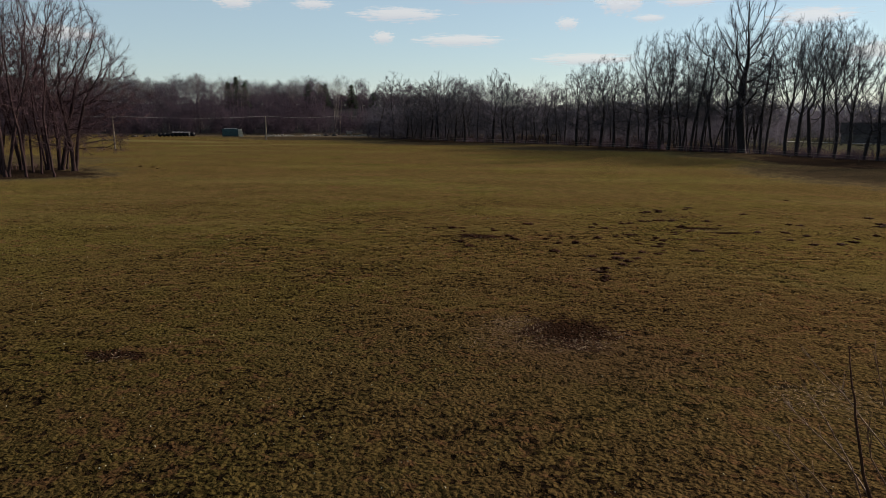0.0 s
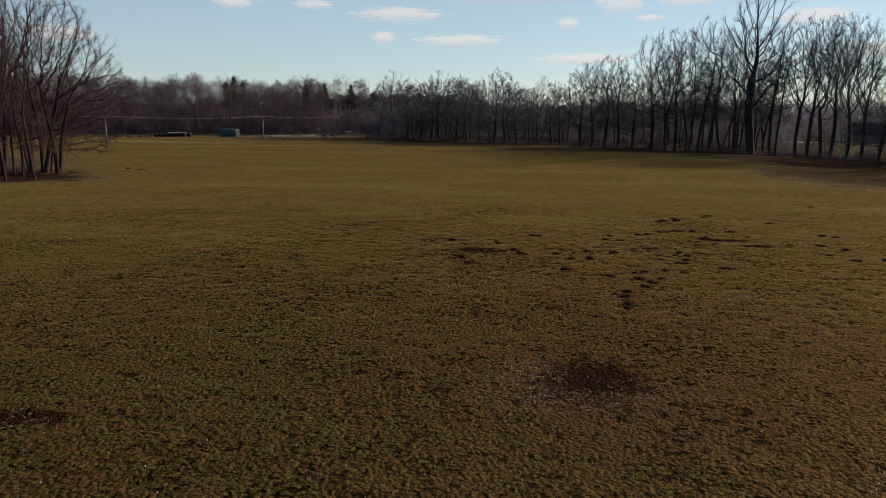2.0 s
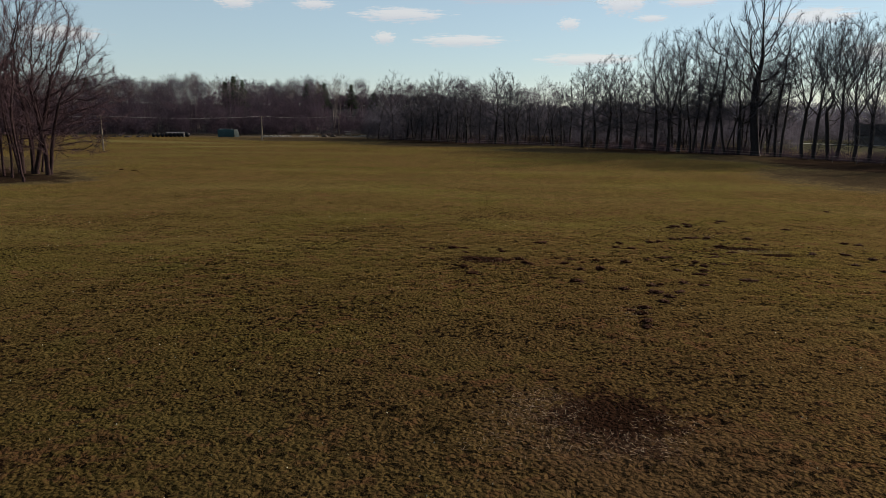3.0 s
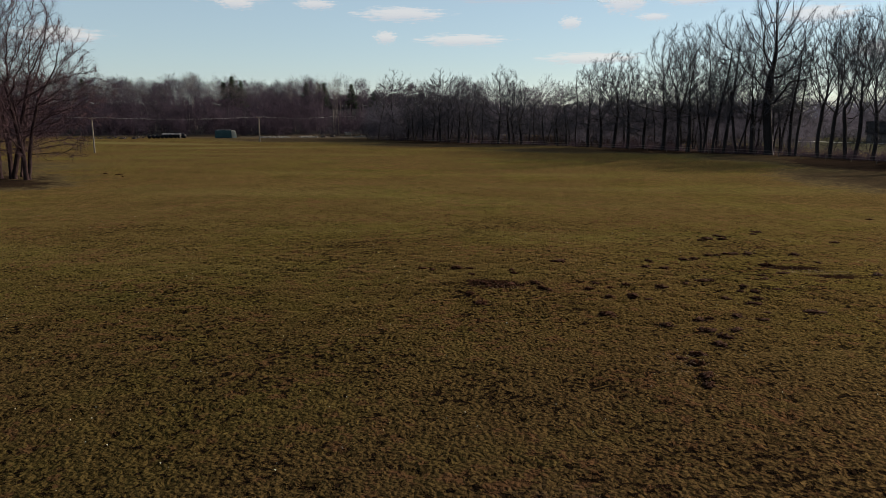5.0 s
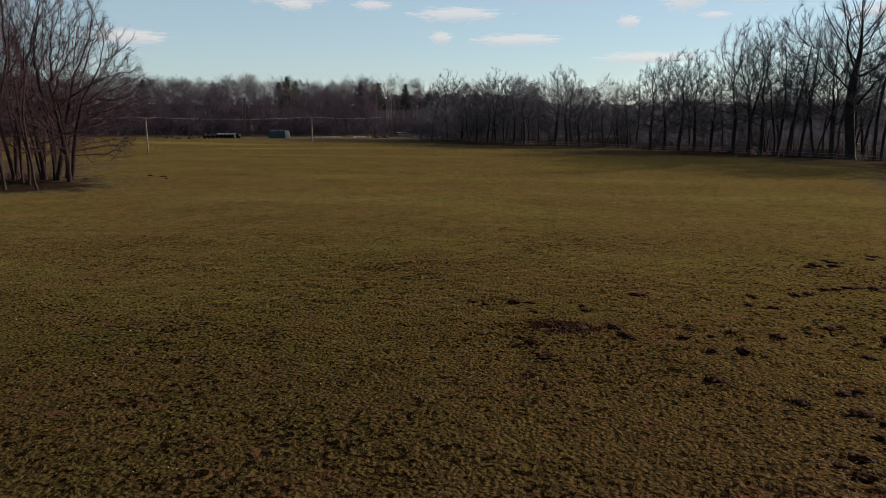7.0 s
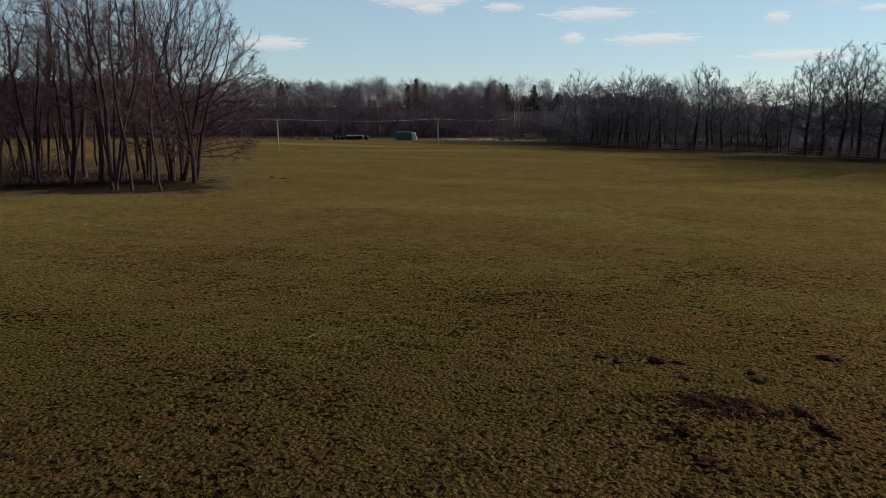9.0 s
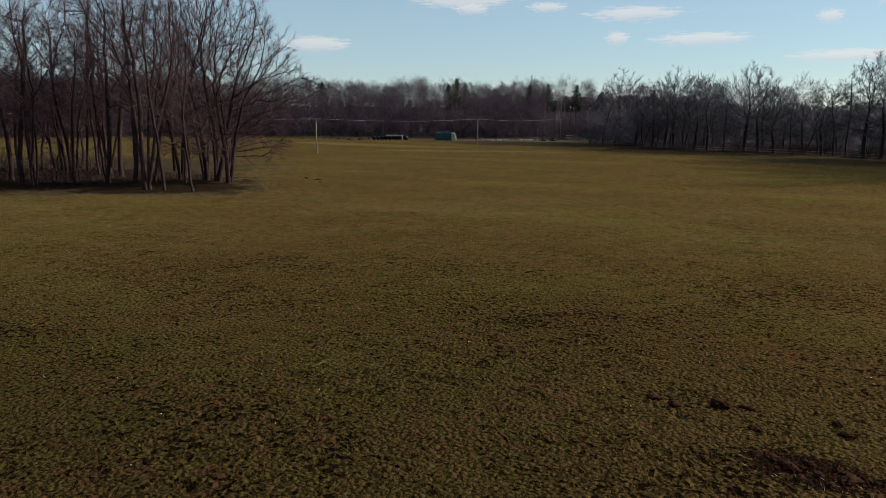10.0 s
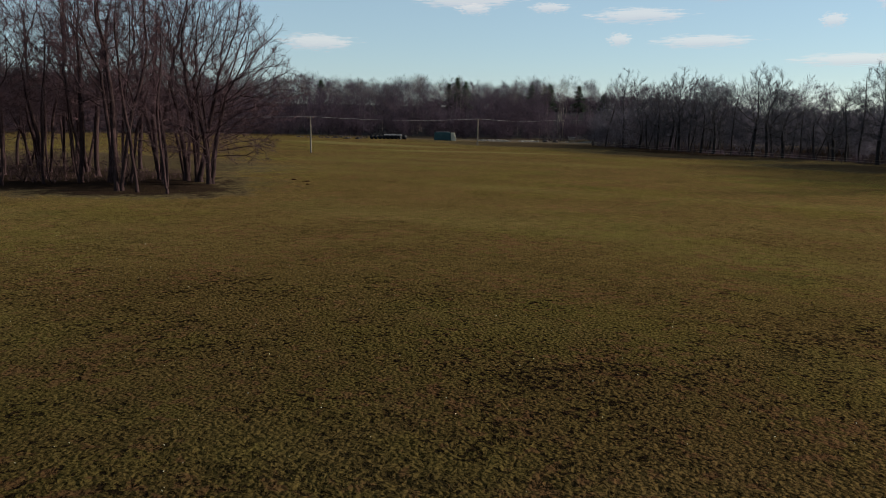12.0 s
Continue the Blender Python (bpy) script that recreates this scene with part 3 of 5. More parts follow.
    for b in bufs:
        b[0][:] = [(v[0] * k, v[1] * k, v[2] * k) for v in b[0]]
    return mesh_from("trunk", bufs[0][0], bufs[0][1], [bark], bufs[0][2]), mesh_from("crown", bufs[1][0], bufs[1][1], [bark, twig], bufs[1][2])


def habit_of(kind, fine):
    """Growth of each kind of tree; fine trees, seen from nearer, carry thinner twigs."""
    tw = 0.0078 if fine else 0.0090
    if kind == "forest":
        return Habit(22, 0.22 if fine else 0.24, 0.30, 0.72, (1, 3), "tall", 0.20, 0.27 if fine else 0.24, 0.95 if fine else 0.72, 540, 2.2 if fine else 1.0, 0.0, tw, 7 if fine else 9, 0.044)
    if kind == "twin":
        return Habit(22, 0.19 if fine else 0.22, 0.28, 0.50, (3, 5) if fine else (2, 4), "dome", 0.24, 0.28 if fine else 0.26, 1.05 if fine else 0.8, 560, 2.2 if fine else 1.0, 0.0, tw, 7 if fine else 9, 0.044)
    if kind == "edge":
        return Habit(20, 0.22, 0.12, 0.42, (3, 8), "dome", 0.30, 0.11, 0.55, 1150, 2.5, 0.11, tw, 9, 0.036)
    if kind == "big":
        return Habit(31, 0.72, 0.36, 0.56, (1, 1), "dome", 0.25, 0.34, 1.25, 950, 0.7, 0.0, tw, 8, 0.034)
    if kind == "vase":
        return Habit(23, 0.30, 0.24, 0.34, (1, 2), "vase", 0.27, 0.34, 1.15, 700, 0.7, 0.05, tw, 9, 0.044)
    if kind == "slim":
        return Habit(21, 0.13 if fine else 0.16, 0.28, 0.86, (1, 3), "tall", 0.11, 0.26, 0.9, 180, 1.0, 0.0, tw)
    if kind == "round":
        return Habit(17, 0.30, 0.20, 0.38, (1, 3), "dome", 0.35, 0.18, 0.45, 900, 0.7, 0.0, tw, 7, 0.050)
    return Habit(6, 0.040, 0.10, 0.80, (6, 24), "tall", 0.32, 0.08, 0.6, 44, 0.4, 0.0, tw * 0.8, 4, 0.08)


KINDS = {}


def plant(kind, seed, fine, warm, x, y, h, spin, label, group, name="tree"):
    """Sets a tree of that kind, seed and height on the ground. Alike trees share their meshes."""
    key = (kind, seed, fine, warm)
    tilt = Euler((0, 0, radians(spin)))
    if key not in KINDS:
        habit = habit_of(kind, fine)
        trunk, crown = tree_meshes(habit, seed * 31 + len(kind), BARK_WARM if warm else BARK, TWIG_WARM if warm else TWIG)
        ob = thing(name, label, "shrub" if name == "shrub" else "tree", group)
        part("trunk" if name == "tree" else "stem", trunk, ob)
        part("crown", crown, ob)
        KINDS[key] = (ob, habit.height)
        first = True
    else:
        first = False
    ob, own = KINDS[key]
    k = 1.03 * h / own
    m = Matrix.LocRotScale((x, y, ground_z(x, y)), tilt, (k * 0.5 + 0.5, k * 0.5 + 0.5, k))
    if first:
        ob.matrix_basis = m
        return ob
    # the model's own scale is undone, so that each tree takes its own height
    ob2 = copy_thing(ob, Matrix.Identity(4))
    ob2.matrix_basis = m
    return tagged(ob2, label, "", group)


# ---- ground ----
def graded(lo, hi, a, b, step, k):
    """Lines step apart between a and b, wider and wider outside."""
    v = list(np.arange(a, b + 1e-6, step))
    s, q = step, b
    while q < hi:
        s *= k
        q += s
        v.append(min(q, hi))
    s, q, front = step, a, []
    while q > lo:
        s *= k
        q -= s
        front.append(max(q, lo))
    return np.array(front[::-1] + v)


def swell(x, y):
    """Gentle unevenness of the field."""
    near = 1 - smooth(70, 160, math.hypot(x, y))
    if not near:
        return 0.0
    p = Vector((x, y, 0))
    return near * (0.07 * noise.noise(p * 0.13) + 0.03 * noise.noise(p * 0.5) + 0.010 * noise.noise(p * 1.7))


def turf(x, y):
    """Tussocks and hoof pits of the grazed sward where the flight passes low over it."""
    near = (1 - smooth(36, 52, y)) * (1 - smooth(13, 19, abs(x)))
    if not near:
        return 0.0
    p = Vector((x, y, 0))
    rough = 0.8 + 0.6 * noise.noise(p * 0.35 + Vector((5, 0, 0)))
    pits = smooth(0.20, 0.5, noise.noise(p * 2.1 + Vector((0, 9, 0))))
    return near * rough * (0.055 * abs(noise.noise(p * 3.1)) + 0.035 * abs(noise.noise(p * 5.2 + Vector((0, 0, 4)))) - 0.07 * pits)


def build_ground():
    xs, ys = graded(-3800, 3800, -16, 18, 0.125, 1.13), graded(-3800, 3800, 8, 47, 0.125, 1.11)
    nx, ny = len(xs), len(ys)
    verts = [(x, y, ground_z(x, y) + swell(x, y) + turf(x, y)) for y in ys for x in xs]
    faces = [(j * nx + i, j * nx + i + 1, (j + 1) * nx + i + 1, (j + 1) * nx + i) for j in range(ny - 1) for i in range(nx - 1)]
    return thing("ground", "short brownish green winter pasture with worn patches", "ground", me=mesh_from("ground", verts, faces, [PASTURE]), kind="structure")


def surface_z(x, y):
    return ground_z(x, y) + swell(x, y)


build_ground()


def grass(name, n, y0, y1, blades, spread, tall, wide, seed, label):
    """Tufts of short blades over the stretch of field from y0 to y1."""
    rng = np.random.default_rng(seed)
    y = y0 + (y1 - y0) * rng.random(n) ** 1.0
    half = 9 + 0.62 * np.maximum(0, y - 6)
    x = rng.uniform(-1, 1, n) * half - 0.18 * y * (y > 30) * rng.random(n)
    pick = np.array([noise.noise(Vector((a * 0.9, b * 0.9, 3.0))) + 0.6 * noise.noise(Vector((a * 0.25, b * 0.25, 9.0))) for a, b in zip(x, y)])
    keep = pick + rng.uniform(-0.35, 0.35, n) > -0.12
    x, y = x[keep], y[keep]
    z = np.array([surface_z(a, b) for a, b in zip(x, y)])
    m = len(x)
    size = rng.uniform(0.6, 1.3, m)
    a = rng.uniform(0, 2 * np.pi, (m, blades))
    r = spread * np.sqrt(rng.random((m, blades))) * size[:, None]
    bx, by = x[:, None] + r * np.cos(a), y[:, None] + r * np.sin(a)
    lean = rng.uniform(0.2, 1.1, (m, blades))
    h = tall * size[:, None] * rng.uniform(0.5, 1.2, (m, blades))
    tx, ty = bx + h * lean * np.cos(a) + rng.normal(0, 0.02, (m, blades)), by + h * lean * np.sin(a) + rng.normal(0, 0.02, (m, blades))
    f = rng.uniform(0, np.pi, (m, blades))
    w = wide * rng.uniform(0.6, 1.3, (m, blades))
    zz = np.repeat(z[:, None], blades, 1) - 0.01
    v = np.stack([np.stack([bx - w * np.cos(f), by - w * np.sin(f), zz], -1), np.stack([bx + w * np.cos(f), by + w * np.sin(f), zz], -1), np.stack([tx, ty, zz + h], -1)], 2).reshape(-1, 3)
    thing(name, label, "grass", me=mesh_np(name, v, np.arange(len(v)).reshape(-1, 3), [BLADES]), kind="stuff")


grass("grass_tufts", 12000, 7, 34, 5, 0.06, 0.042, 0.006, 1, "short olive and straw coloured tufts of grazed grass")
grass("distant_grass_tufts", 24000, 30, 80, 4, 0.12, 0.050, 0.013, 2, "short olive and straw coloured tufts farther down the field")


def pale_bits(n, seed):
    """Tiny bleached stalks and daisies strewn over the turf."""
    rng = random.Random(seed)
    verts, faces = [], []
    for _ in range(n):
        y = 8 + 46 * rng.random() ** 1.3
        x = rng.uniform(-1, 1) * (8 + 0.5 * y) - 0.1 * y
        z, a, r = surface_z(x, y) + rng.uniform(0.02, 0.05), rng.uniform(0, 6.28), rng.uniform(0.008, 0.02)
        b = len(verts)
        verts += [(x + r * math.cos(a + k * 2.1), y + r * math.sin(a + k * 2.1), z + 0.01 * k) for k in range(3)] + [(x, y, z - 0.015)]
        faces += [(b, b + 1, b + 2), (b, b + 1, b + 3), (b + 1, b + 2, b + 3), (b + 2, b, b + 3)]
    thing("pale_stalks", "tiny bleached stalks strewn over the turf", "dry stalks", "", None, mesh_from("pale_stalks", verts, faces, [STRAW], None, True), "stuff")


pale_bits(900, 8)


def dead_stalks(name, label, spots, seed):
    """Bleached stalks of dead grass lying about a worn place."""
    rng = np.random.default_rng(seed)
    out = []
    for cx, cy, rx, ry, n in spots:
        a, f = rng.uniform(0, 6.28, n), np.sqrt(rng.random(n))
        x, y = cx + rx * f * np.cos(a) + rng.normal(0, 0.15, n), cy + ry * f * np.sin(a) + rng.normal(0, 0.12, n)
        z = np.array([surface_z(p, q) for p, q in zip(x, y)]) + rng.uniform(0.015, 0.06, n)
        t, ln, w = rng.uniform(0, 6.28, n), rng.uniform(0.06, 0.20, n), rng.uniform(0.003, 0.007, n)
        d = np.stack([np.cos(t) * ln, np.sin(t) * ln, rng.uniform(-0.1, 0.45, n) * ln], 1)
        side = np.stack([-np.sin(t) * w, np.cos(t) * w, 0 * t], 1)
        p = np.stack([x, y, z], 1)
        out.append(np.stack([p - side, p + side, p + d], 1).reshape(-1, 3))
    v = np.concatenate(out)
    thing(name, label, "dry stalks", me=mesh_np(name, v, np.arange(len(v)).reshape(-1, 3), [STALK]), kind="stuff")


dead_stalks("dead_grass", "bleached dead grass stalks round the bare patches", [(1.3, 20.8, 0.9, 1.1, 230), (2.6, 19.4, 1.4, 0.6, 190), (3.8, 20.2, 0.8, 0.8, 120), (0.6, 19.0, 1.0, 0.7, 70), (8.3, 16.4, 1.3, 0.8, 160), (11.6, 41.3, 1.3, 0.5, 220), (-1.4, 36.9, 0.9, 0.3, 30), (4.3, 29.0, 0.8, 0.8, 60), (-9.2, 16.4, 0.8, 0.5, 60)], 17)


# ---- molehills ----
def molehill_meshes():
    made = []
    for s in range(5):
        bm = lump(0.25, 0.20, 0.115, s, 0.68, 3, 4.2)
        for v in bm.verts:
            # crumbs and cracks
            v.co *= 1 + 0.22 * noise.noise(v.co * 19 + Vector((s, 0, 3))) + 0.16 * noise.noise(v.co * 41)
        clods = [bm]
        rng = random.Random(s)
        for _ in range(26):
            a, r = rng.uniform(0, 6.28), rng.uniform(0.10, 0.46)
            k = rng.uniform(0.5, 1.5)
            c = lump(0.045 * k, 0.04 * k, 0.035 * k, rng.random() * 50, 0.3, 1)
            bmesh.ops.translate(c, verts=c.verts, vec=(r * math.cos(a), r * math.sin(a), 0.11 * max(0, 1 - r / 0.26)))
            clods.append(c)
        bm = merge(*clods)
        me = bpy.data.meshes.new("molehill")
        bm.to_mesh(me)
        bm.free()
        me.materials.append(SOIL)
        made.append(me)
    return made


MOLEHILLS = molehill_meshes()
mole_rng = random.Random(5)


def molehill(x, y, size=1.0):
    k = size * mole_rng.uniform(0.45, 0.88)
    m = Matrix.LocRotScale((x, y, surface_z(x, y)), Euler((0, 0, mole_rng.uniform(0, 6.28))), (k * mole_rng.uniform(0.9, 1.4), k, k * mole_rng.uniform(0.7, 1.1)))
    label = "small flat molehill of dark crumbly earth" if k < 0.6 else "dark brown molehill of crumbly earth in grazed grass"
    thing("molehill", label, "molehill", "molehills in the pasture", m, mole_rng.choice(MOLEHILLS))


RUN_A = [(-3.3, 40.0), (-2.7, 40.0), (-2.5, 38.9), (-2.4, 37.7), (-0.9, 39.9), (-0.8, 39.4), (0.1, 37.7), (0.4, 37.0), (2.4, 37.9), (2.1, 37.1), (2.9, 37.3), (3.5, 37.8), (3.6, 36.2), (4.1, 35.7), (2.8, 36.0), (5.0, 42.7), (4.7, 41.3), (2.5, 33.6), (-4.7, 39.7), (-4.2, 39.5), (-3.2, 39.9), (1.0, 41.8), (0.6, 36.7), (-2.2, 35.7), (-1.7, 34.5)]
RUN_B = [(8.5, 49.0), (8.9, 49.4), (9.7, 51.0), (9.7, 49.5), (11.8, 51.6), (7.1, 43.6), (6.6, 43.3), (5.4, 41.1), (7.9, 44.4), (8.3, 44.5), (9.2, 45.0), (9.8, 45.1), (8.9, 44.9), (9.9, 42.5), (12.3, 43.3), (9.2, 40.5), (9.1, 39.9), (10.1, 40.9), (6.5, 38.9), (6.9, 39.2), (5.8, 38.3), (4.8, 37.7), (7.9, 38.3), (7.6, 37.5), (8.1, 37.5), (9.0, 38.0), (6.8, 36.2), (7.9, 36.4), (7.6, 35.7)]
RUN_C = [(6.6, 34.0), (5.7, 33.6), (5.3, 33.4), (7.7, 34.6), (7.3, 33.7), (4.2, 32.6), (5.7, 31.7), (5.4, 30.9), (4.6, 29.9), (4.1, 29.5), (4.4, 29.1), (4.5, 28.3), (4.4, 27.6), (5.3, 32.2), (6.2, 32.4), (15.1, 49.2), (21.2, 59.9), (12.0, 45.4), (9.3, 34.9)]
RUN_D = [(17.1, 44.3), (13.8, 41.1), (14.8, 38.9), (16.1, 40.4), (15.5, 37.6), (17.9, 38.9), (18.5, 40.0), (21.7, 44.7), (19.9, 41.0), (22.9, 49.1), (12.2, 52.4), (9.9, 50.5), (8.9, 50.0), (22.2, 45.7), (17.0, 38.1), (16.5, 44.6), (15.3, 41.2)]
for run in (RUN_A, RUN_B, RUN_C, RUN_D):
    for x, y in run:
        molehill(x, y)
for x, y in ((-52.8, 90.3), (-50.5, 89.4), (-48.2, 86.6)):
    molehill(x, y, 1.15)
for x, y in ((-2.15, 37.7), (-1.85, 37.45), (-1.5, 37.75), (-1.35, 37.35), (-1.0, 37.65), (-0.85, 37.35), (-1.65, 37.05), (-1.15, 37.05)):
    molehill(x, y, 0.88)


def earth_patch(cx, cy, rx, ry, n, seed):
    """Churned clods of bare earth."""
    rng = random.Random(seed)
    verts, faces = [], []
    for _ in range(n):
        a, r = rng.uniform(0, 6.28), math.sqrt(rng.random()) * (0.8 + 0.5 * rng.random())
        x, y = cx + rx * r * math.cos(a), cy + ry * r * math.sin(a)
        s = rng.uniform(0.018, 0.05)
        z = surface_z(x, y)
        b = len(verts)
        ring = [(x + s * rng.uniform(0.7, 1.4) * math.cos(k * 1.047), y + s * rng.uniform(0.7, 1.4) * math.sin(k * 1.047), z - 0.01) for k in range(6)]
        top = (x + rng.uniform(-0.4, 0.4) * s, y + rng.uniform(-0.4, 0.4) * s, z + s * rng.uniform(0.4, 0.9))
        verts += ring + [top]
        faces += [(b + k, b + (k + 1) % 6, b + 6) for k in range(6)]
    thing("bare_earth_patch", "churned patch of dark bare earth worn through the grass", "bare earth", "worn patches", None, mesh_from("bare_earth_patch", verts, faces, [SOIL], None, True), "stuff")


for i, (cx, cy, rx, ry, n) in enumerate([(2.7, 20.6, 0.8, 0.9, 260), (2.4, 20.3, 1.9, 1.1, 90), (-9.2, 16.6, 0.7, 0.4, 70), (-1.5, 37.45, 1.0, 0.62, 900), (10.9, 42.1, 1.2, 0.35, 150)]):
    earth_patch(cx, cy, rx, ry, n, i)

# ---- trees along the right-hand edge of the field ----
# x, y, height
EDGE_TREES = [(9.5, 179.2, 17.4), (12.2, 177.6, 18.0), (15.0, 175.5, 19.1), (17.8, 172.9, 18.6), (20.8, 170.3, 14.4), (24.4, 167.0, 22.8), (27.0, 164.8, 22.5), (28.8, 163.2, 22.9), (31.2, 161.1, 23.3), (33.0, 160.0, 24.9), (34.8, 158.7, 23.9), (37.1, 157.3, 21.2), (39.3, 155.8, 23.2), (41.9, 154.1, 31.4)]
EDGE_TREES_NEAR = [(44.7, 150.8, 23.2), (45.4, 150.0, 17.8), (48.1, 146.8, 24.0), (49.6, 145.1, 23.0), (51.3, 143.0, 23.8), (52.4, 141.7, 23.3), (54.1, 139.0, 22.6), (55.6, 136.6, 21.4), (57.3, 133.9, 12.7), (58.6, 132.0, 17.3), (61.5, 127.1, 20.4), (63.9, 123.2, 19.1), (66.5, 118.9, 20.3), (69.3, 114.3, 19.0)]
tree_rng = random.Random(11)
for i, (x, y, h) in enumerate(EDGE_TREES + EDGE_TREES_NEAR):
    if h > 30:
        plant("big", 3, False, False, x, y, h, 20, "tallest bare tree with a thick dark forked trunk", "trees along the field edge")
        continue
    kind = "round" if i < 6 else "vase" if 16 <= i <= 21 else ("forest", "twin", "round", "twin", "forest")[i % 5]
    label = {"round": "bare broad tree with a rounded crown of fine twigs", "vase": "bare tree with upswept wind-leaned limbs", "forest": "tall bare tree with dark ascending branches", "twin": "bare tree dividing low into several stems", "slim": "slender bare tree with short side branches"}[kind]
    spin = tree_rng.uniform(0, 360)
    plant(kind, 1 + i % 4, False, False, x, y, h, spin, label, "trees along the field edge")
for i in range(13):
    x, y, h = (EDGE_TREES + EDGE_TREES_NEAR)[2 * i + 1]
    if 15 <= 2 * i + 1 <= 21:
        continue
    plant(("forest", "slim", "twin")[i % 3], 1 + i % 4, False, False, x + tree_rng.uniform(4, 8), y + tree_rng.uniform(4, 9), min(h, 24) * tree_rng.uniform(0.7, 0.95), tree_rng.uniform(0, 360), "bare tree in the second row behind the field edge", "trees along the field edge")
for i in (0, 1, 2, 3, 4, 8, 9, 10):
    x, y, h = (EDGE_TREES + EDGE_TREES_NEAR)[2 * i + 4]
    plant(("twin", "forest", "slim")[i % 3], 1 + (i + 1) % 4, False, False, x + tree_rng.uniform(8, 13), y + tree_rng.uniform(6, 14), min(h, 23) * tree_rng.uniform(0.65, 0.9), tree_rng.uniform(0, 360), "bare tree standing back from the field edge", "trees along the field edge")
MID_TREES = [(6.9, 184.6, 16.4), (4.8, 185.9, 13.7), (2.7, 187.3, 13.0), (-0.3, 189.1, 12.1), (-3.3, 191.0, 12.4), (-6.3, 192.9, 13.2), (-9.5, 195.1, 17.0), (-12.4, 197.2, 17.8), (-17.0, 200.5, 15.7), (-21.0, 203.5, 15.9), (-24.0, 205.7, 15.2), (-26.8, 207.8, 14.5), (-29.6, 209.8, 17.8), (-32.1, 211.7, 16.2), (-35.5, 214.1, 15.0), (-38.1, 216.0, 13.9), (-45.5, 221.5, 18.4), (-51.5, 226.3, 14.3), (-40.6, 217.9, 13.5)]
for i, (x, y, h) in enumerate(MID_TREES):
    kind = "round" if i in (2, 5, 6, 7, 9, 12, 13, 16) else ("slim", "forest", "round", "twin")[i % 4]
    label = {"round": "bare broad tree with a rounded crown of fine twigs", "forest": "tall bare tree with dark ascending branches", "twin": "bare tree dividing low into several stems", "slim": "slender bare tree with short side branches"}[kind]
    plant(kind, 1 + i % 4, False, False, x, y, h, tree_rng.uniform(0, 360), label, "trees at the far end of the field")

# the row goes on along the field edge and shades the grass
row_rng = random.Random(12)
for i in range(9):
    x, y = 72.4 + 2.9 * i, 109.6 - 4.9 * i
    plant(("twin", "forest", "round")[i % 3], 1 + i % 4, False, False, x, y, row_rng.uniform(18, 23), row_rng.uniform(0, 360), "bare tree further along the field edge", "trees along the field edge")

for i in range(0, 13, 2):
    x, y, h = MID_TREES[i + 1]
    plant(("forest", "round", "twin")[i % 3], 1 + i % 4, False, False, x + tree_rng.uniform(0, 6), y + tree_rng.uniform(6, 15), h * tree_rng.uniform(0.8, 1.0), tree_rng.uniform(0, 360), "bare tree in the second row at the field end", "trees at the far end of the field")

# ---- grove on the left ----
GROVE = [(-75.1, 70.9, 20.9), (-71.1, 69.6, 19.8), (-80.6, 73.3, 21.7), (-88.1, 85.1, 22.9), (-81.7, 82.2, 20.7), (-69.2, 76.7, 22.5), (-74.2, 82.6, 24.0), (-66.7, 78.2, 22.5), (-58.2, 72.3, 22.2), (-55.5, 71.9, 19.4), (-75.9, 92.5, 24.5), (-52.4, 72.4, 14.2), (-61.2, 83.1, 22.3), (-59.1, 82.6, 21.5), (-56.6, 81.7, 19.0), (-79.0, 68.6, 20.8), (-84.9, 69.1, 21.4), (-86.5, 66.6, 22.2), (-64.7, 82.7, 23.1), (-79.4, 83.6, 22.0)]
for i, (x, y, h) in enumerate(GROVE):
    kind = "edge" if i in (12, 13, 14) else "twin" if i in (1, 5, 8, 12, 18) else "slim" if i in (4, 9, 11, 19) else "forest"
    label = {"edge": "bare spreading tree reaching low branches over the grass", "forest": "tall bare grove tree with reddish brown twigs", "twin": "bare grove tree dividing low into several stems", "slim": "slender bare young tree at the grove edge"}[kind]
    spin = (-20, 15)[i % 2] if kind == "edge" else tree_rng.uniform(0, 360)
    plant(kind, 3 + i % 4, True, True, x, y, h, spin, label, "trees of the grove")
for i in range(7):
    x, y = tree_rng.uniform(-102, -76), tree_rng.uniform(76, 98)
    kind = ("slim", "twin", "forest")[i % 3]
    plant(kind, 3 + i % 4, True, True, x, y, tree_rng.uniform(16, 23), tree_rng.uniform(0, 360), "dark bare tree standing inside the grove", "trees of the grove")
for x, y, h in ((-62.3, 76.2, 17.5), (-60.4, 79.3, 16.0), (-64.6, 79.0, 18.0), (-57.8, 77.4, 15.0), (-60.2, 85.4, 17.0), (-66.4, 85.2, 18.5), (-70.3, 73.4, 16.0)):
    plant("slim", 3 + int(-x) % 4, True, True, x, y, h, tree_rng.uniform(0, 360), "slender bare stem crowded among the grove trees", "trees of the grove")
for x, y, h in ((-86.0, 71.5, 19.0), (-90.5, 69.0, 20.0), (-95.0, 74.0, 18.0), (-83.0, 77.5, 17.5), (-91.0, 78.0, 19.0), (-99.0, 70.0, 18.5)):
    plant("twin", 3 + int(-x) % 4, True, True, x, y, h, tree_rng.uniform(0, 360), "bare grove tree dividing low into several stems", "trees of the grove")
for i in range(10):
    x, y = tree_rng.uniform(-116, -80), tree_rng.uniform(72, 100)
    plant(("twin", "forest")[i % 2], 3 + i % 4, True, True, x, y, tree_rng.uniform(9, 14), tree_rng.uniform(0, 360), "low dark bare tree deep inside the grove", "trees of the grove")
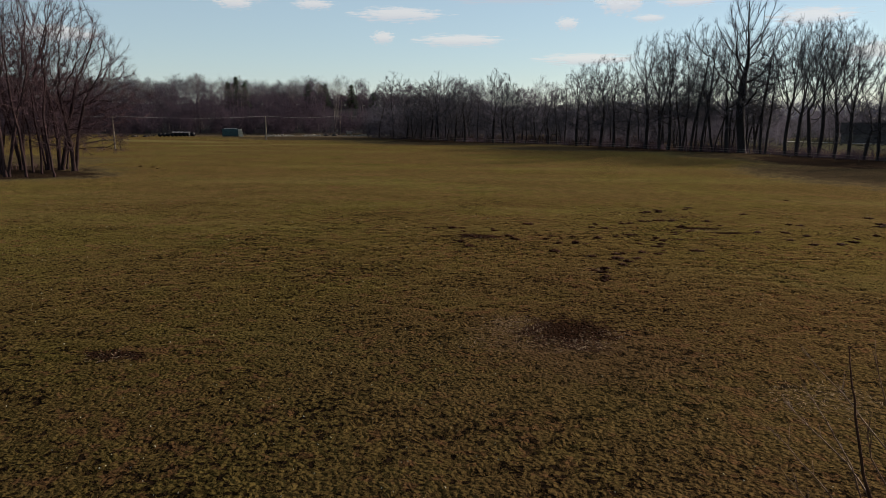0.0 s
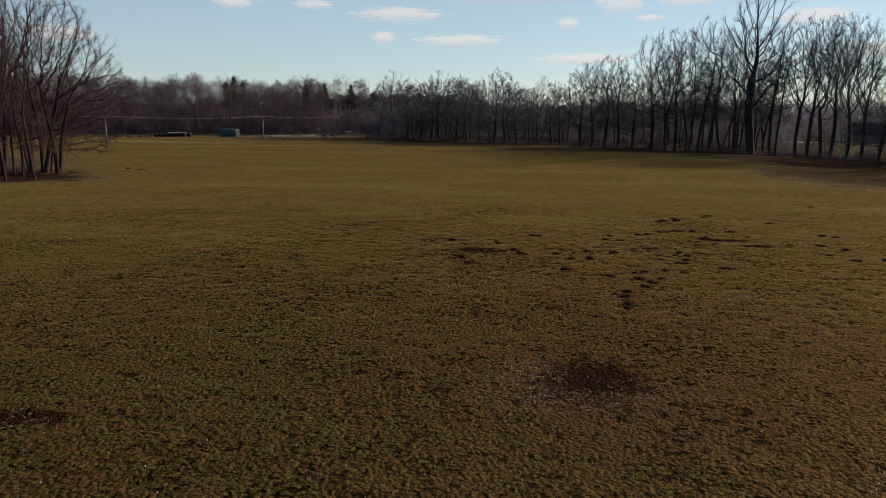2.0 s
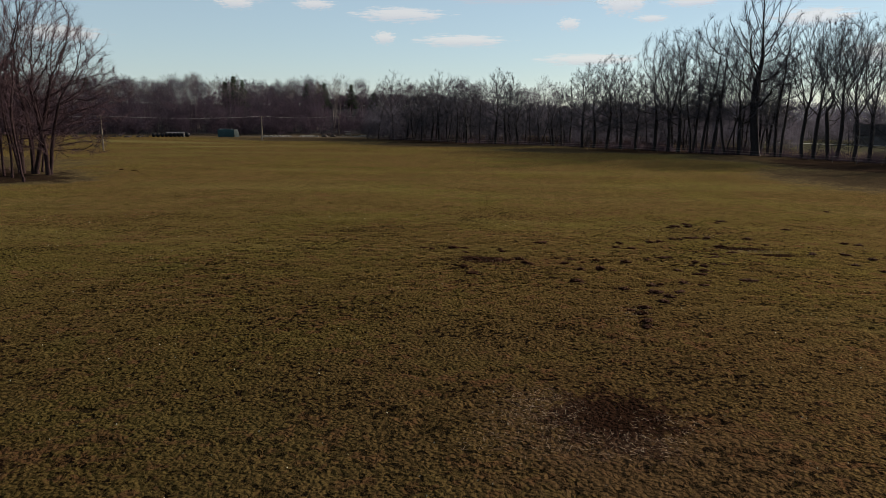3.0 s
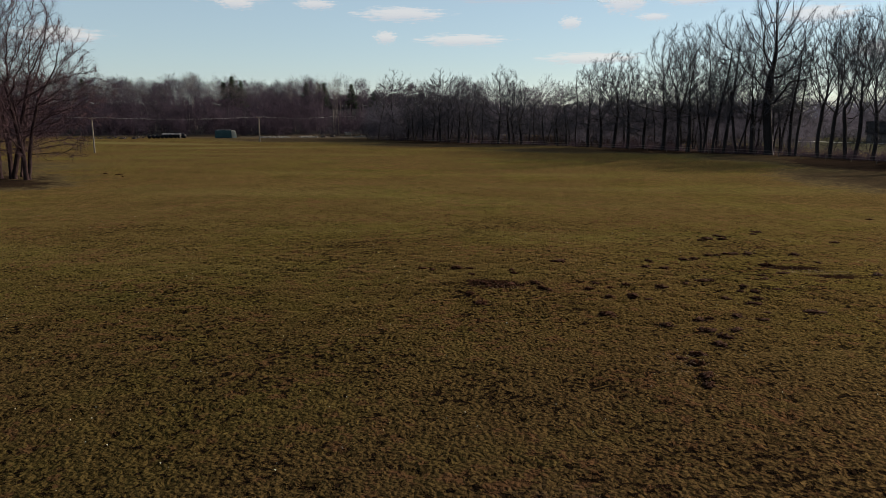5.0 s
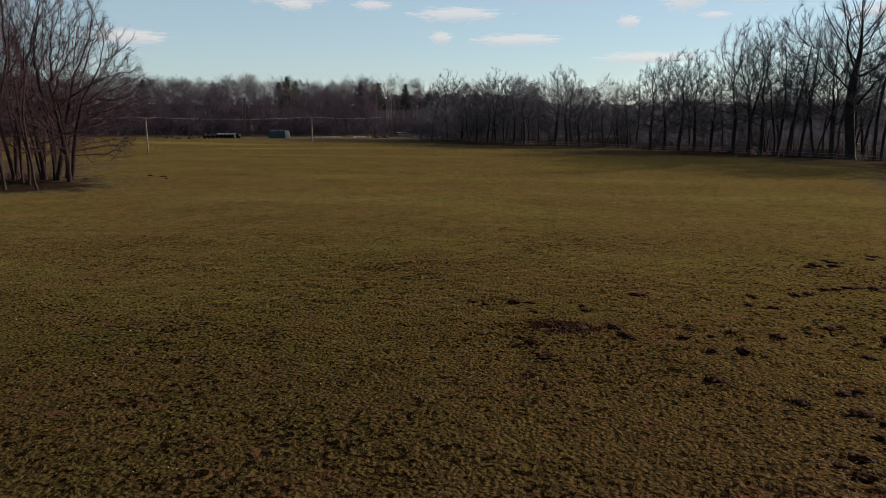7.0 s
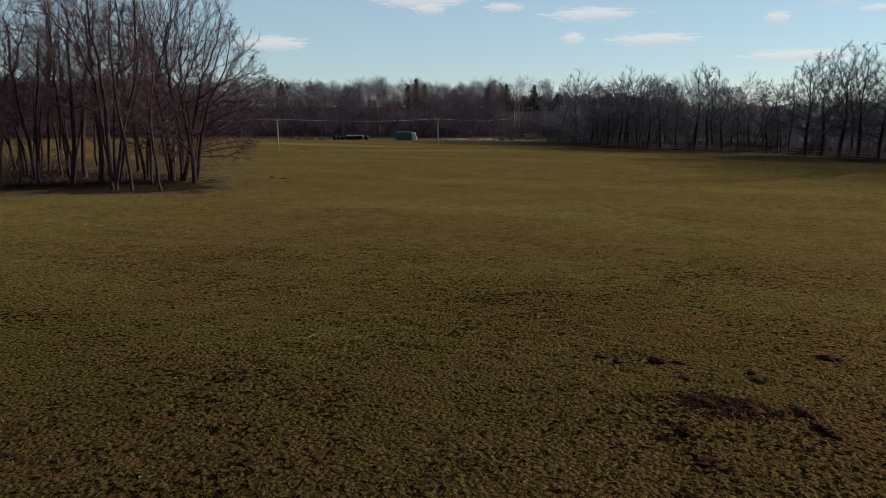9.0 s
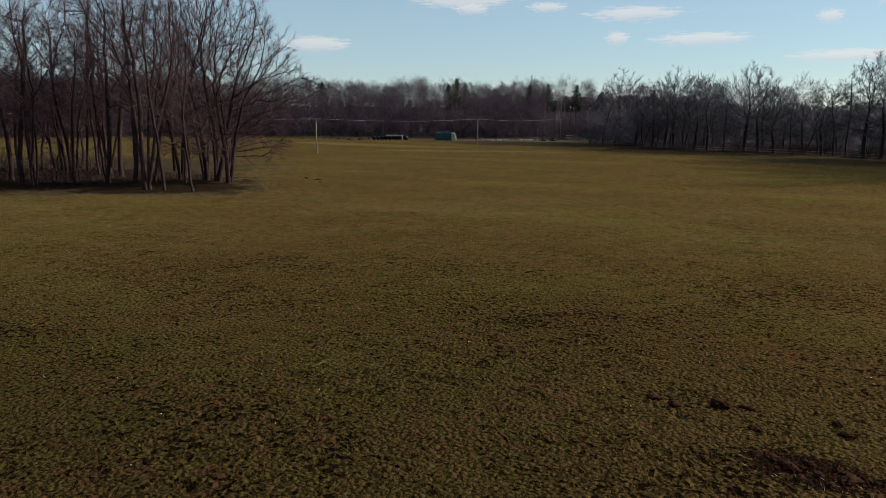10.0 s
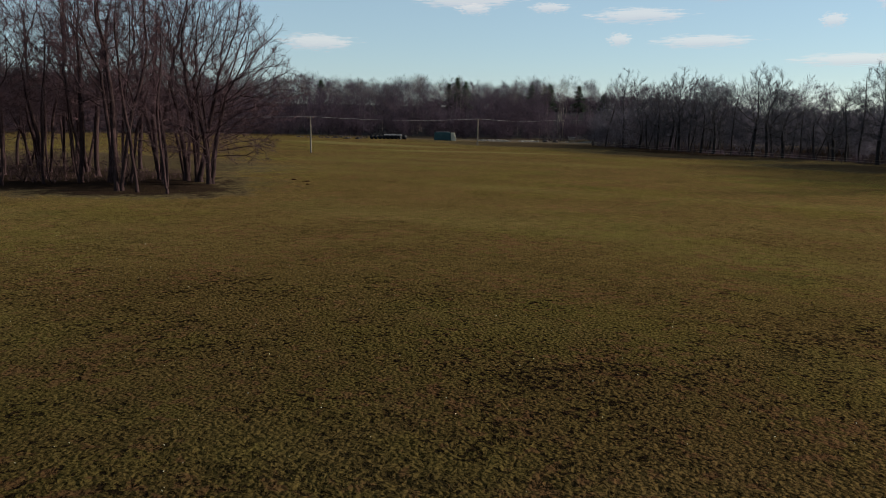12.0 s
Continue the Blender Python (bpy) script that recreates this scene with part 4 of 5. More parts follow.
for i in range(30):
    x, y = tree_rng.uniform(-104, -66), tree_rng.uniform(72, 92)
    plant("shrub", i % 3, True, True, x, y, tree_rng.uniform(1.2, 3.2), tree_rng.uniform(0, 360), "bare bushy undergrowth with thin reddish stems", "undergrowth of the grove", "shrub")
for i in range(34):
    f = i / 33
    x, y = 64 - 120 * f + tree_rng.uniform(-2, 2), 130 + 96 * f ** 0.8 + tree_rng.uniform(0, 7)
    plant("shrub", 3 + i % 3, False, False, x, y, tree_rng.uniform(3, 8), tree_rng.uniform(0, 360), "bare dark bush under the field edge trees", "bushes along the field edge", "shrub")


def undergrowth(name, label, line, n, back, tall, material, seed):
    """A ragged strip of dead stalks and brambles along the foot of the trees."""
    rng = np.random.default_rng(seed)
    pts = np.array(line)
    seg = rng.integers(0, len(pts) - 1, n)
    f = rng.random((n, 1))
    p = pts[seg] * (1 - f) + pts[seg + 1] * f + rng.uniform(0, 1, (n, 2)) * np.array(back)
    clump = np.array([noise.noise(Vector((a * 0.22, b * 0.22, 2.0))) for a, b in p])
    keep = clump + rng.uniform(-0.3, 0.3, n) > -0.08
    p, clump = p[keep], clump[keep]
    m = len(p)
    h = tall * rng.uniform(0.35, 1.15, m) * (1 + clump)
    z = np.array([ground_z(a, b) for a, b in p])
    a, w = rng.uniform(0, 6.28, m), rng.uniform(0.008, 0.02, m)
    base = np.stack([p[:, 0], p[:, 1], z - 0.05], 1)
    side = np.stack([np.cos(a) * w, np.sin(a) * w, 0 * a], 1)
    tip = base + np.stack([rng.normal(0, 0.35, m) * h, rng.normal(0, 0.35, m) * h, h], 1)
    v = np.stack([base - side, base + side, tip], 1).reshape(-1, 3)
    thing(name, label, "undergrowth", me=mesh_np(name, v, np.arange(len(v)).reshape(-1, 3), [material]), kind="stuff")


undergrowth("grove_stalks", "thin brown stalks and dead ferns on the grove floor", [(-104.0, 76.0), (-86.0, 73.0), (-74.0, 73.5), (-62.0, 76.0)], 5200, (-3.0, 18.0), 0.7, TWIG_WARM, 42)
undergrowth("bramble_strip", "brown dead stalks and brambles under the field edge trees", [(70.0, 112.0), (59.0, 124.0), (51.0, 138.0), (42.0, 150.0), (28.0, 161.0), (10.0, 177.0), (-10.0, 192.5), (-36.0, 211.5), (-52.0, 224.0)], 26000, (4.0, 9.0), 1.5, SCRUB, 41)

undergrowth("dark_brush", "dark twiggy brush between the trunks at the field edge", [(69.3, 114.3), (61.5, 127.1), (52.4, 141.7), (41.9, 154.1), (24.4, 167.0), (9.5, 179.2)], 12000, (3.0, 5.0), 2.3, SCRUB, 43)


# ---- woods beyond the field ----
def woods(name, label, n, az, dist, tall, spread, spikes, width, material, trunk, seed, low=0.15, crest=0.0, reach=1.5):
    """Far bare woodland: a thin trunk and a spray of branches for every tree."""
    rng = np.random.default_rng(seed)
    a = np.radians(rng.uniform(az[0], az[1], n))
    d = rng.uniform(dist[0], dist[1], n)
    x, y = d * np.sin(a), d * np.cos(a)
    z = np.array([ground_z(p, q) for p, q in zip(x, y)])
    h = rng.uniform(tall[0], tall[1], n)
    if crest:
        # a wood of even age on the slope: its tops rise steadily with the ground
        wave = 1 + 0.07 * np.sin(a * 38) + 0.05 * np.sin(a * 91 + 1) + 0.04 * np.sin(a * 230 + 2)
        h = np.maximum(6.0, (6.3 + crest * d - z) * rng.uniform(0.82, 1.03, n) * wave)
    # trunks: three-sided spikes
    ang = np.arange(3) * 2.094
    tr = trunk * h / 20
    ring = np.stack([x[:, None] + tr[:, None] * np.cos(ang), y[:, None] + tr[:, None] * np.sin(ang), np.repeat(z[:, None] - 0.3, 3, 1)], -1)
    lean = rng.normal(0, 0.03, (n, 2)) * h[:, None]
    tip = np.stack([x + lean[:, 0], y + lean[:, 1], z + 0.66 * h], -1)
    tv = np.concatenate([ring, tip[:, None]], 1).reshape(-1, 3)
    tf = (np.arange(n)[:, None, None] * 4 + np.array([[0, 1, 3], [1, 2, 3], [2, 0, 3]])).reshape(-1, 3)
    # twigs: small thin blades of wood, gathered in the lobes of a rounded crown
    mid, up = 0.5 * (1 + low), 0.5 * (1 - low)
    wide = spread * h[:, None] * rng.uniform(0.75, 1.25, (n, 1))
    lobes = rng.normal(0, 1, (n, 7, 3))
    lobes *= (rng.uniform(0.45, 0.8, (n, 7)) / np.linalg.norm(lobes, axis=2))[..., None]
    which = rng.integers(0, 7, (n, spikes))
    out = rng.normal(0, 1, (n, spikes, 3))
    out /= np.linalg.norm(out, axis=2)[..., None]
    at = lobes[np.arange(n)[:, None], which] + out * (0.42 * rng.uniform(0.2, 1.0, (n, spikes)) ** 0.5)[..., None]
    fit = np.maximum(1.0, np.linalg.norm(at, axis=2))[..., None]
    at = at / fit
    p0 = np.stack([x[:, None] + lean[:, :1] + at[..., 0] * wide, y[:, None] + lean[:, 1:] + at[..., 1] * wide, z[:, None] + h[:, None] * (mid + up * at[..., 2])], -1)
    go = at * 0.8 + out * 0.6 + rng.normal(0, 0.35, (n, spikes, 3)) + np.array([0, 0, 0.35])
    go /= np.linalg.norm(go, axis=2)[..., None]
    p1 = p0 + go * (reach * rng.uniform(0.5, 1.3, (n, spikes)))[..., None]
    wd = width * rng.uniform(0.5, 1.3, (n, spikes))
    side = np.cross(go, rng.normal(0, 1, (n, spikes, 3)))
    side *= (wd / np.maximum(1e-3, np.linalg.norm(side, axis=2)))[..., None]
    bv = np.stack([p0 - side, p0 + side, p1], 2).reshape(-1, 3)
    bf = np.arange(len(bv)).reshape(-1, 3) + len(tv)
    thing(name, label, "woodland", me=mesh_np(name, np.concatenate([tv, bv]), np.concatenate([tf, bf]), [material]), kind="stuff")


woods("far_wood", "bare grey-brown woodland on the rise beyond the field", 850, (-66, -18), (318, 470), (17, 25), 0.22, 230, 0.070, FAR_TWIG, 0.2, 21, 0.25, 0.0505)
woods("open_wood", "open bare wood with sky between its tall trunks", 150, (-19, 1), (318, 430), (17, 25), 0.19, 220, 0.055, FAR_TWIG, 0.3, 31, 0.4, 0.0515)
woods("pale_trunk_wood", "row of pale straight trunks in the far wood", 220, (-64, -8), (316, 340), (18, 23), 0.13, 70, 0.05, PALE_TRUNK, 0.26, 22, 0.6, 0.049)
woods("scrub_belt", "dense dark brown scrub in front of the far wood", 330, (-66, -5), (272, 312), (6, 13), 0.36, 330, 0.062, SCRUB, 0.10, 23, 0.0)
woods("front_canopy", "rounded purplish brown crowns of bare trees before the rise", 260, (-66, -17), (288, 330), (12, 19), 0.33, 480, 0.055, SCRUB, 0.14, 29, 0.05)
woods("crest_scrub", "low scrub along the crest under the far wood", 320, (-66, 4), (425, 482), (3, 9), 0.5, 150, 0.10, FAR_TWIG, 0.2, 33, 0.0, 0.0, 1.6)
woods("crest_thicket", "dense low thicket along the crest behind the open wood", 200, (-24, 4), (430, 486), (4, 10), 0.6, 220, 0.16, SCRUB, 0.2, 35, 0.0, 0.0, 1.8)
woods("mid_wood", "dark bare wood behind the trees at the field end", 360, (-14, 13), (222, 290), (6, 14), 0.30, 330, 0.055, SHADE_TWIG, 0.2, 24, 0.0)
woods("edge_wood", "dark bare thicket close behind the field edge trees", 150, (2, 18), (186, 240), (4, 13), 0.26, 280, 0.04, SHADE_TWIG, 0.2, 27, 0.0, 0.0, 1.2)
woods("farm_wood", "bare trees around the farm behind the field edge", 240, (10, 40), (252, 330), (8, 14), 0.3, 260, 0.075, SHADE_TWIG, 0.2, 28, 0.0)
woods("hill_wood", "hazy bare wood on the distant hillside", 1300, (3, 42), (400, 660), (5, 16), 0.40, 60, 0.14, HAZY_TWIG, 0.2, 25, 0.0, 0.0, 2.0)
woods("left_wood", "bare wood seen behind the grove", 300, (-80, -54), (235, 330), (9, 15), 0.28, 260, 0.085, FAR_TWIG, 0.2, 26, 0.05)


def conifer(x, y, h, seed):
    """A tall pine or spruce: a bare stem under drooping sprays of needles."""
    rng = random.Random(seed)
    ob = thing("conifer", "dark green conifer rising above the bare wood", "tree", "conifers in the far wood", pose(x, y, ground_z(x, y)))
    part("trunk", (cyl(0.3, 0.08, (0, 0, -0.3), (0, 0, h * 0.97), 7), BARK), ob)
    verts, faces = [], []
    for _ in range(420):
        f = rng.random()
        zc = h * (0.45 + 0.55 * f)
        reach = (0.5 + 3.6 * (1 - f) ** 0.6) * rng.uniform(0.5, 1.1)
        a = rng.uniform(0, 6.28)
        b = len(verts)
        c, s = math.cos(a), math.sin(a)
        for k, wide, drop in ((0.1, 0.25, 0), (0.6, 0.5, -0.2), (1.0, 0.05, -0.1)):
            for e in (-1, 1):
                verts.append((c * reach * k - s * wide * e, s * reach * k + c * wide * e, zc + drop * reach * 0.5 + rng.uniform(-0.15, 0.15)))
        faces += [(b, b + 1, b + 3, b + 2), (b + 2, b + 3, b + 5, b + 4)]
    part("crown", mesh_from("crown", verts, faces, [NEEDLES], None, True), ob)


for i, (x, y, top) in enumerate([(-139.2, 314.9, 23.8), (-135.8, 316.4, 22.1), (-142.7, 313.4, 21.2), (-101.6, 329.2, 21.4), (-103.6, 328.6, 20.6), (-89.7, 332.7, 21.0), (-79.7, 335.3, 17.2), (-203.8, 303.6, 22.6), (-109.0, 326.8, 21.0)]):
    conifer(x, y, top - ground_z(x, y), i)


# ---- power line ----
def power_pole(x, y, h):
    z = ground_z(x, y)
    ob = thing("utility_pole", "weathered wooden utility pole carrying two cables", "utility pole", "poles of the power line", pose(x, y, z, 0, 0, 35))
    part("pole", (cyl(0.17, 0.11, (0, 0, -0.3), (0, 0, h), 12), POLE_WOOD), ob)
    part("brace", (cyl(0.15, 0.10, (0.0, 0.55, -0.3), (0, 0.14, h * 0.93), 10), POLE_WOOD), ob)
    part("crossarm", (box(1.5, 0.1, 0.12, 0, 0, h - 0.35, 0.015), POLE_WOOD), ob)
    for e in (-0.65, 0.65):
        part("insulator", (merge(cyl(0.03, 0.03, (e, 0, h - 0.25), (e, 0, h - 0.12), 8), cyl(0.07, 0.05, (e, 0, h - 0.14), (e, 0, h), 10)), CERAMIC), ob, "brown ceramic insulator")
    return ob


POLES = [(-132.0, 68.0, 7.4), (-94.0, 148.5, 7.4), (-81.5, 206.0, 7.0), (-76.0, 266.0, 7.2), (-52.0, 296.0, 7.2)]
for x, y, h in POLES[1:4]:
    power_pole(x, y, h)


def cable(a, b, sag, r):
    """A cable that hangs between two points."""
    a, b = Vector(a), Vector(b)
    pts = []
    for i in range(25):
        f = i / 24
        p = a.lerp(b, f)
        p.z -= sag * 4 * f * (1 - f)
        pts.append(p)
    buf = ([], [], [])
    tube(buf, pts, [r] * 25, 5, 0)
    thing("power_cable", "sagging pale grey overhead power cable", "cable", "cables of the power line", None, mesh_from("power_cable", buf[0], buf[1], [WIRE]))


for (x0, y0, h0), (x1, y1, h1) in zip(POLES, POLES[1:]):
    for e in (-0.6, 0.6):
        cable((x0 + e * 0.8, y0 + e * 0.5, ground_z(x0, y0) + h0), (x1 + e * 0.8, y1 + e * 0.5, ground_z(x1, y1) + h1), 0.010 * math.hypot(x1 - x0, y1 - y0), 0.014)


# ---- fence along the trees ----
FENCE = [(64.0, 107.0), (57.0, 121.0), (49.0, 135.0), (40.0, 147.5), (26.0, 158.5), (8.0, 174.5), (-12.0, 190.0), (-38.0, 209.0), (-52.0, 222.0)]


def along(line, step):
    """Points a step apart along a line of corners."""
    out, carry = [], 0.0
    for (x0, y0), (x1, y1) in zip(line, line[1:]):
        d = math.hypot(x1 - x0, y1 - y0)
        s = carry
        while s < d:
            out.append((x0 + (x1 - x0) * s / d, y0 + (y1 - y0) * s / d))
            s += step
        carry = s - d
    return out


fence = thing("pasture_fence", "low fence of grey wooden posts with two greyed tapes", "fence")
post_pts = along(FENCE, 4.5)
post_rng = random.Random(3)
post_bm = merge(cyl(0.06, 0.05, (0, 0, -0.3), (0, 0, 1.15), 8), cyl(0.05, 0.01, (0, 0, 1.15), (0, 0, 1.2), 8))
post_mesh = bpy.data.meshes.new("post")
post_bm.to_mesh(post_mesh)
post_bm.free()
post_mesh.materials.append(POST_WOOD)
for x, y in post_pts:
    p = new("post", post_mesh)
    p.parent = fence
    p.matrix_basis = pose(x, y, ground_z(x, y), post_rng.uniform(-4, 4), post_rng.uniform(-4, 4), post_rng.uniform(0, 360))
for level in (0.6, 1.05):
    buf = ([], [], [])
    pts = [Vector((x, y, ground_z(x, y) + level + post_rng.uniform(-0.03, 0.03))) for x, y in post_pts]
    tube(buf, pts, [0.017] * len(pts), 4, 0)
    part("tape", mesh_from("tape", buf[0], buf[1], [TAPE]), fence, "greyed electric fence tape")


# ---- things at the far end of the field ----
def wrapped_bale(x, y, spin, seed, z=0.0, size=1.0):
    """A round bale lying on its side, wrapped in film."""
    bm = bmesh.new()
    bmesh.ops.create_cone(bm, cap_ends=True, segments=18, radius1=0.75, radius2=0.75, depth=1.25)
    bmesh.ops.bevel(bm, geom=[e for e in bm.edges if e.calc_length() < 0.4], offset=0.12, segments=2, affect="EDGES")
    for v in bm.verts:
        v.co *= 1 + 0.05 * noise.noise(v.co * 2 + Vector((seed, 0, 0)))
    bmesh.ops.rotate(bm, verts=bm.verts, matrix=Matrix.Rotation(math.pi / 2, 3, "X"))
    bmesh.ops.translate(bm, verts=bm.verts, vec=(0, 0, 0.72))
    bmesh.ops.scale(bm, verts=bm.verts, vec=(size, 1, size))
    me = bpy.data.meshes.new("round_bale")
    for f in bm.faces:
        f.smooth = True
    bm.to_mesh(me)
    bm.free()
    me.materials.append(WRAP)
    thing("round_bale", "round bale wrapped in black film", "hay bale", "row of wrapped bales", pose(x, y, ground_z(x, y) + z, 0, 0, spin), me)


for i in range(9):
    wrapped_bale(-123.9 + 1.10 * i, 220.1 + 0.64 * i, 30 + (i * 37) % 11, i, 0.0, 0.84 if i < 4 else 1.0)
tarp_bm = bmesh.new()
bmesh.ops.create_grid(tarp_bm, x_segments=36, y_segments=8, size=0.5)
for v in tarp_bm.verts:
    u, w = v.co.x, v.co.y
    v.co = Vector((u * 5.6, w * 2.2, 1.56 - 1.5 * w * w + 0.12 * noise.noise(Vector((u * 9, w * 5, 0)))))
bmesh.ops.solidify(tarp_bm, geom=tarp_bm.faces[:], thickness=0.02)
sheet = thing("cover_sheet", "dark weathered sheet laid over the black bales", "cover sheet", "", pose(-118.2, 223.5, ground_z(-118, 223.5), 0, 0, 30.3))
part("sheet", (tarp_bm, simple("grey_cover_sheet", (0.03, 0.029, 0.032), (0.13, 0.127, 0.13), 1.6, 0.7, 0.03)), sheet)


def covered_stack(x, y, spin):
    """A stack of straw bales half hidden under a tarpaulin."""
    ob = thing("covered_stack", "straw bale stack under a teal tarpaulin", "straw stack", "", pose(x, y, ground_z(x, y), 0, 0, spin))
    bm = bmesh.new()
    bmesh.ops.create_grid(bm, x_segments=20, y_segments=16, size=0.5)
    for v in bm.verts:
        u, w = v.co.x, v.co.y * 2
        side = min(1.0, abs(w) * 1.6)
        z = 2.55 if abs(w) < 0.62 else 2.55 * max(0.02, 1 - (abs(w) - 0.62) / 0.38)
        yy = w / 0.62 * 1.1 if abs(w) < 0.62 else math.copysign(1.1 + 0.35 * (abs(w) - 0.62) / 0.38, w)
        v.co = Vector((u * 5.0 - 0.2 - 0.5 * max(0.0, -u) * abs(w), yy, z + 0.06 * noise.noise(Vector((u * 9, w * 4, 1))) * side + 0.10 * math.cos(u * 6.28)))
    for f in bm.faces:
        f.smooth = True
    bmesh.ops.solidify(bm, geom=bm.faces[:], thickness=0.03)
    part("tarpaulin", (bm, TARP), ob, "creased teal tarpaulin")
    for k in range(5):
        for r in range(3):
            part("straw_bale", (box(0.86 if k else 1.0, 1.9, 0.78, -1.85 + 0.93 * k, 0, 0.8 * r, 0.08), STRAW), ob)
    for r, (dx, w) in enumerate(((0.75, 2.5), (0.6, 2.3), (0.35, 2.0))):
        part("straw_bale", (box(1.5, w, 0.80, 2.45 + dx, -0.05, 0.82 * r, 0.1), STRAW), ob)
    # a pale folded sheet along the ridge
    fold = box(4.4, 0.9, 0.10, -0.1, -0.5, 2.60, 0.03)
    bmesh.ops.subdivide_edges(fold, edges=[e for e in fold.edges if abs((e.verts[0].co - e.verts[1].co).x) > 2], cuts=9)
    for v in fold.verts:
        v.co.z += 0.08 * noise.noise(Vector((v.co.x * 1.7, v.co.y * 2, 3)))
    part("folded_sheet", (fold, PALE_FILM), ob, "pale folded sheet")
    return ob


covered_stack(-104.2, 231.2, 24)


def stone_heap(x0, y0, x1, y1, n, seed, stone, label):
    """A low ragged row of pale stones."""
    rng = random.Random(seed)
    verts, faces = [], []
    for _ in range(n):
        f = rng.random()
        x, y = x0 + (x1 - x0) * f + rng.gauss(0, 0.3), y0 + (y1 - y0) * f + rng.gauss(0, 0.5)
        s = rng.uniform(0.12, 0.38)
        z = ground_z(x, y) + rng.uniform(0, 0.5) * (0.5 + 0.5 * math.sin(f * 23))
        b = len(verts)
        ring = [(x + s * rng.uniform(0.7, 1.3) * math.cos(k * 1.257), y + s * rng.uniform(0.7, 1.3) * math.sin(k * 1.257), z - 0.12) for k in range(5)]
        cap = [(p[0] * 0.6 + x * 0.4, p[1] * 0.6 + y * 0.4, z + s * rng.uniform(0.6, 1.2)) for p in ring]
        verts += ring + cap
        faces += [(b + k, b + (k + 1) % 5, b + 5 + (k + 1) % 5, b + 5 + k) for k in range(5)] + [tuple(b + 5 + k for k in range(5))]
    thing("stone_row", label, "stones", "", None, mesh_from("stone_row", verts, faces, [stone], None, True), "stuff")


stone_heap(-93.5, 236.0, -86.0, 240.5, 210, 1, STONE, "low ragged heap of pale field stones")
stone_heap(-82.0, 241.0, -76.5, 243.5, 130, 3, STONE, "low ragged row of pale field stones")
stone_heap(-70.0, 250.0, -50.0, 262.0, 120, 4, STONE, "thin scattered row of pale stones by the wood")
stone_heap(-150.0, 215.0, -128.0, 224.0, 60, 2, CLOD, "low scattered row of brown earthy stones")


def brush_heap(x, y, wide, tall, seed):
    """A dark heap of cut branches."""
    rng = random.Random(seed)
    ob = thing("brush_heap", "dark low heap of cut branches at the field margin", "brush heap", "heaps at the field margin", pose(x, y, ground_z(x, y)))
    core = lump(wide * 0.45, wide * 0.35, tall * 0.7, seed, 0.4, 2)
    part("core", (core, CLOD), ob)
    buf = ([], [], [])
    for _ in range(60):
        a, f = rng.uniform(0, 6.28), rng.random()
        p = Vector((math.cos(a) * wide * 0.5 * f, math.sin(a) * wide * 0.4 * f, tall * (1 - f) * 0.8))
        d = Vector((rng.uniform(-1, 1), rng.uniform(-1, 1), rng.uniform(-0.1, 0.6))).normalized() * rng.uniform(0.4, 1.0)
        tube(buf, [p - d * 0.5, p + Vector((0, 0, 0.05)), p + d * 0.5], [0.03, 0.025, 0.01], 3, 0)
    part("branches", mesh_from("branches", buf[0], buf[1], [BARK]), ob)


for x, y, w, h, k in ((-75.5, 246.5, 2.6, 1.1, 1), (-73.2, 249.0, 2.2, 1.2, 2), (-62.5, 256.5, 3.0, 1.0, 3), (-127.5, 217.5, 1.8, 0.7, 4), (-131.0, 216.5, 2.0, 0.6, 5), (-137.0, 219.5, 1.6, 0.6, 6)):
    brush_heap(x, y, w, h, k)
post_white = thing("marker_post", "short pale square post beside the wrapped bales", "post", "", pose(-114.6, 222.0, ground_z(-114.6, 222.0), 0, 0, 15))
part("shaft", (box(0.30, 0.30, 1.15, 0, 0, -0.1, 0.03), STONE), post_white)
part("cap", (box(0.38, 0.38, 0.10, 0, 0, 1.05, 0.03), STONE), post_white)
feeder = thing("hay_rack", "small pale hay rack under a low roof", "hay rack", "", pose(-71.5, 262.0, ground_z(-71.5, 262), 0, 0, 20))
for ex in (-1.0, 1.0):
    for ey in (-0.6, 0.6):
        part("leg", (box(0.12, 0.12, 1.5, ex, ey, -0.05, 0.01), POST_WOOD), feeder)
part("trough", (box(2.1, 1.3, 0.55, 0, 0, 0.5, 0.05), STONE), feeder)
part("roof", (merge(box(2.6, 1.8, 0.10, 0, 0, 1.42, 0.02)), PALE_FILM), feeder)

# ---- farm beyond the right-hand trees ----
track_bm = bmesh.new()
left, right = [], []
for i in range(30):
    f = i / 29
    x, y = 60 + 110 * f, 244 - 78 * f - 8 * f * f
    left.append(track_bm.verts.new((x - 0.8, y - 1.2, ground_z(x, y) + 0.06)))
    right.append(track_bm.verts.new((x + 0.8, y + 1.8, ground_z(x, y) + 0.10)))
for i in range(29):
    track_bm.faces.new((left[i], left[i + 1], right[i + 1], right[i]))
bmesh.ops.solidify(track_bm, geom=track_bm.faces[:], thickness=0.08)
track_me = bpy.data.meshes.new("farm_track")
track_bm.to_mesh(track_me)
track_bm.free()
track_me.materials.append(ROAD)
thing("farm_track", "pale gravel farm track behind the trees", "track", me=track_me, kind="structure")


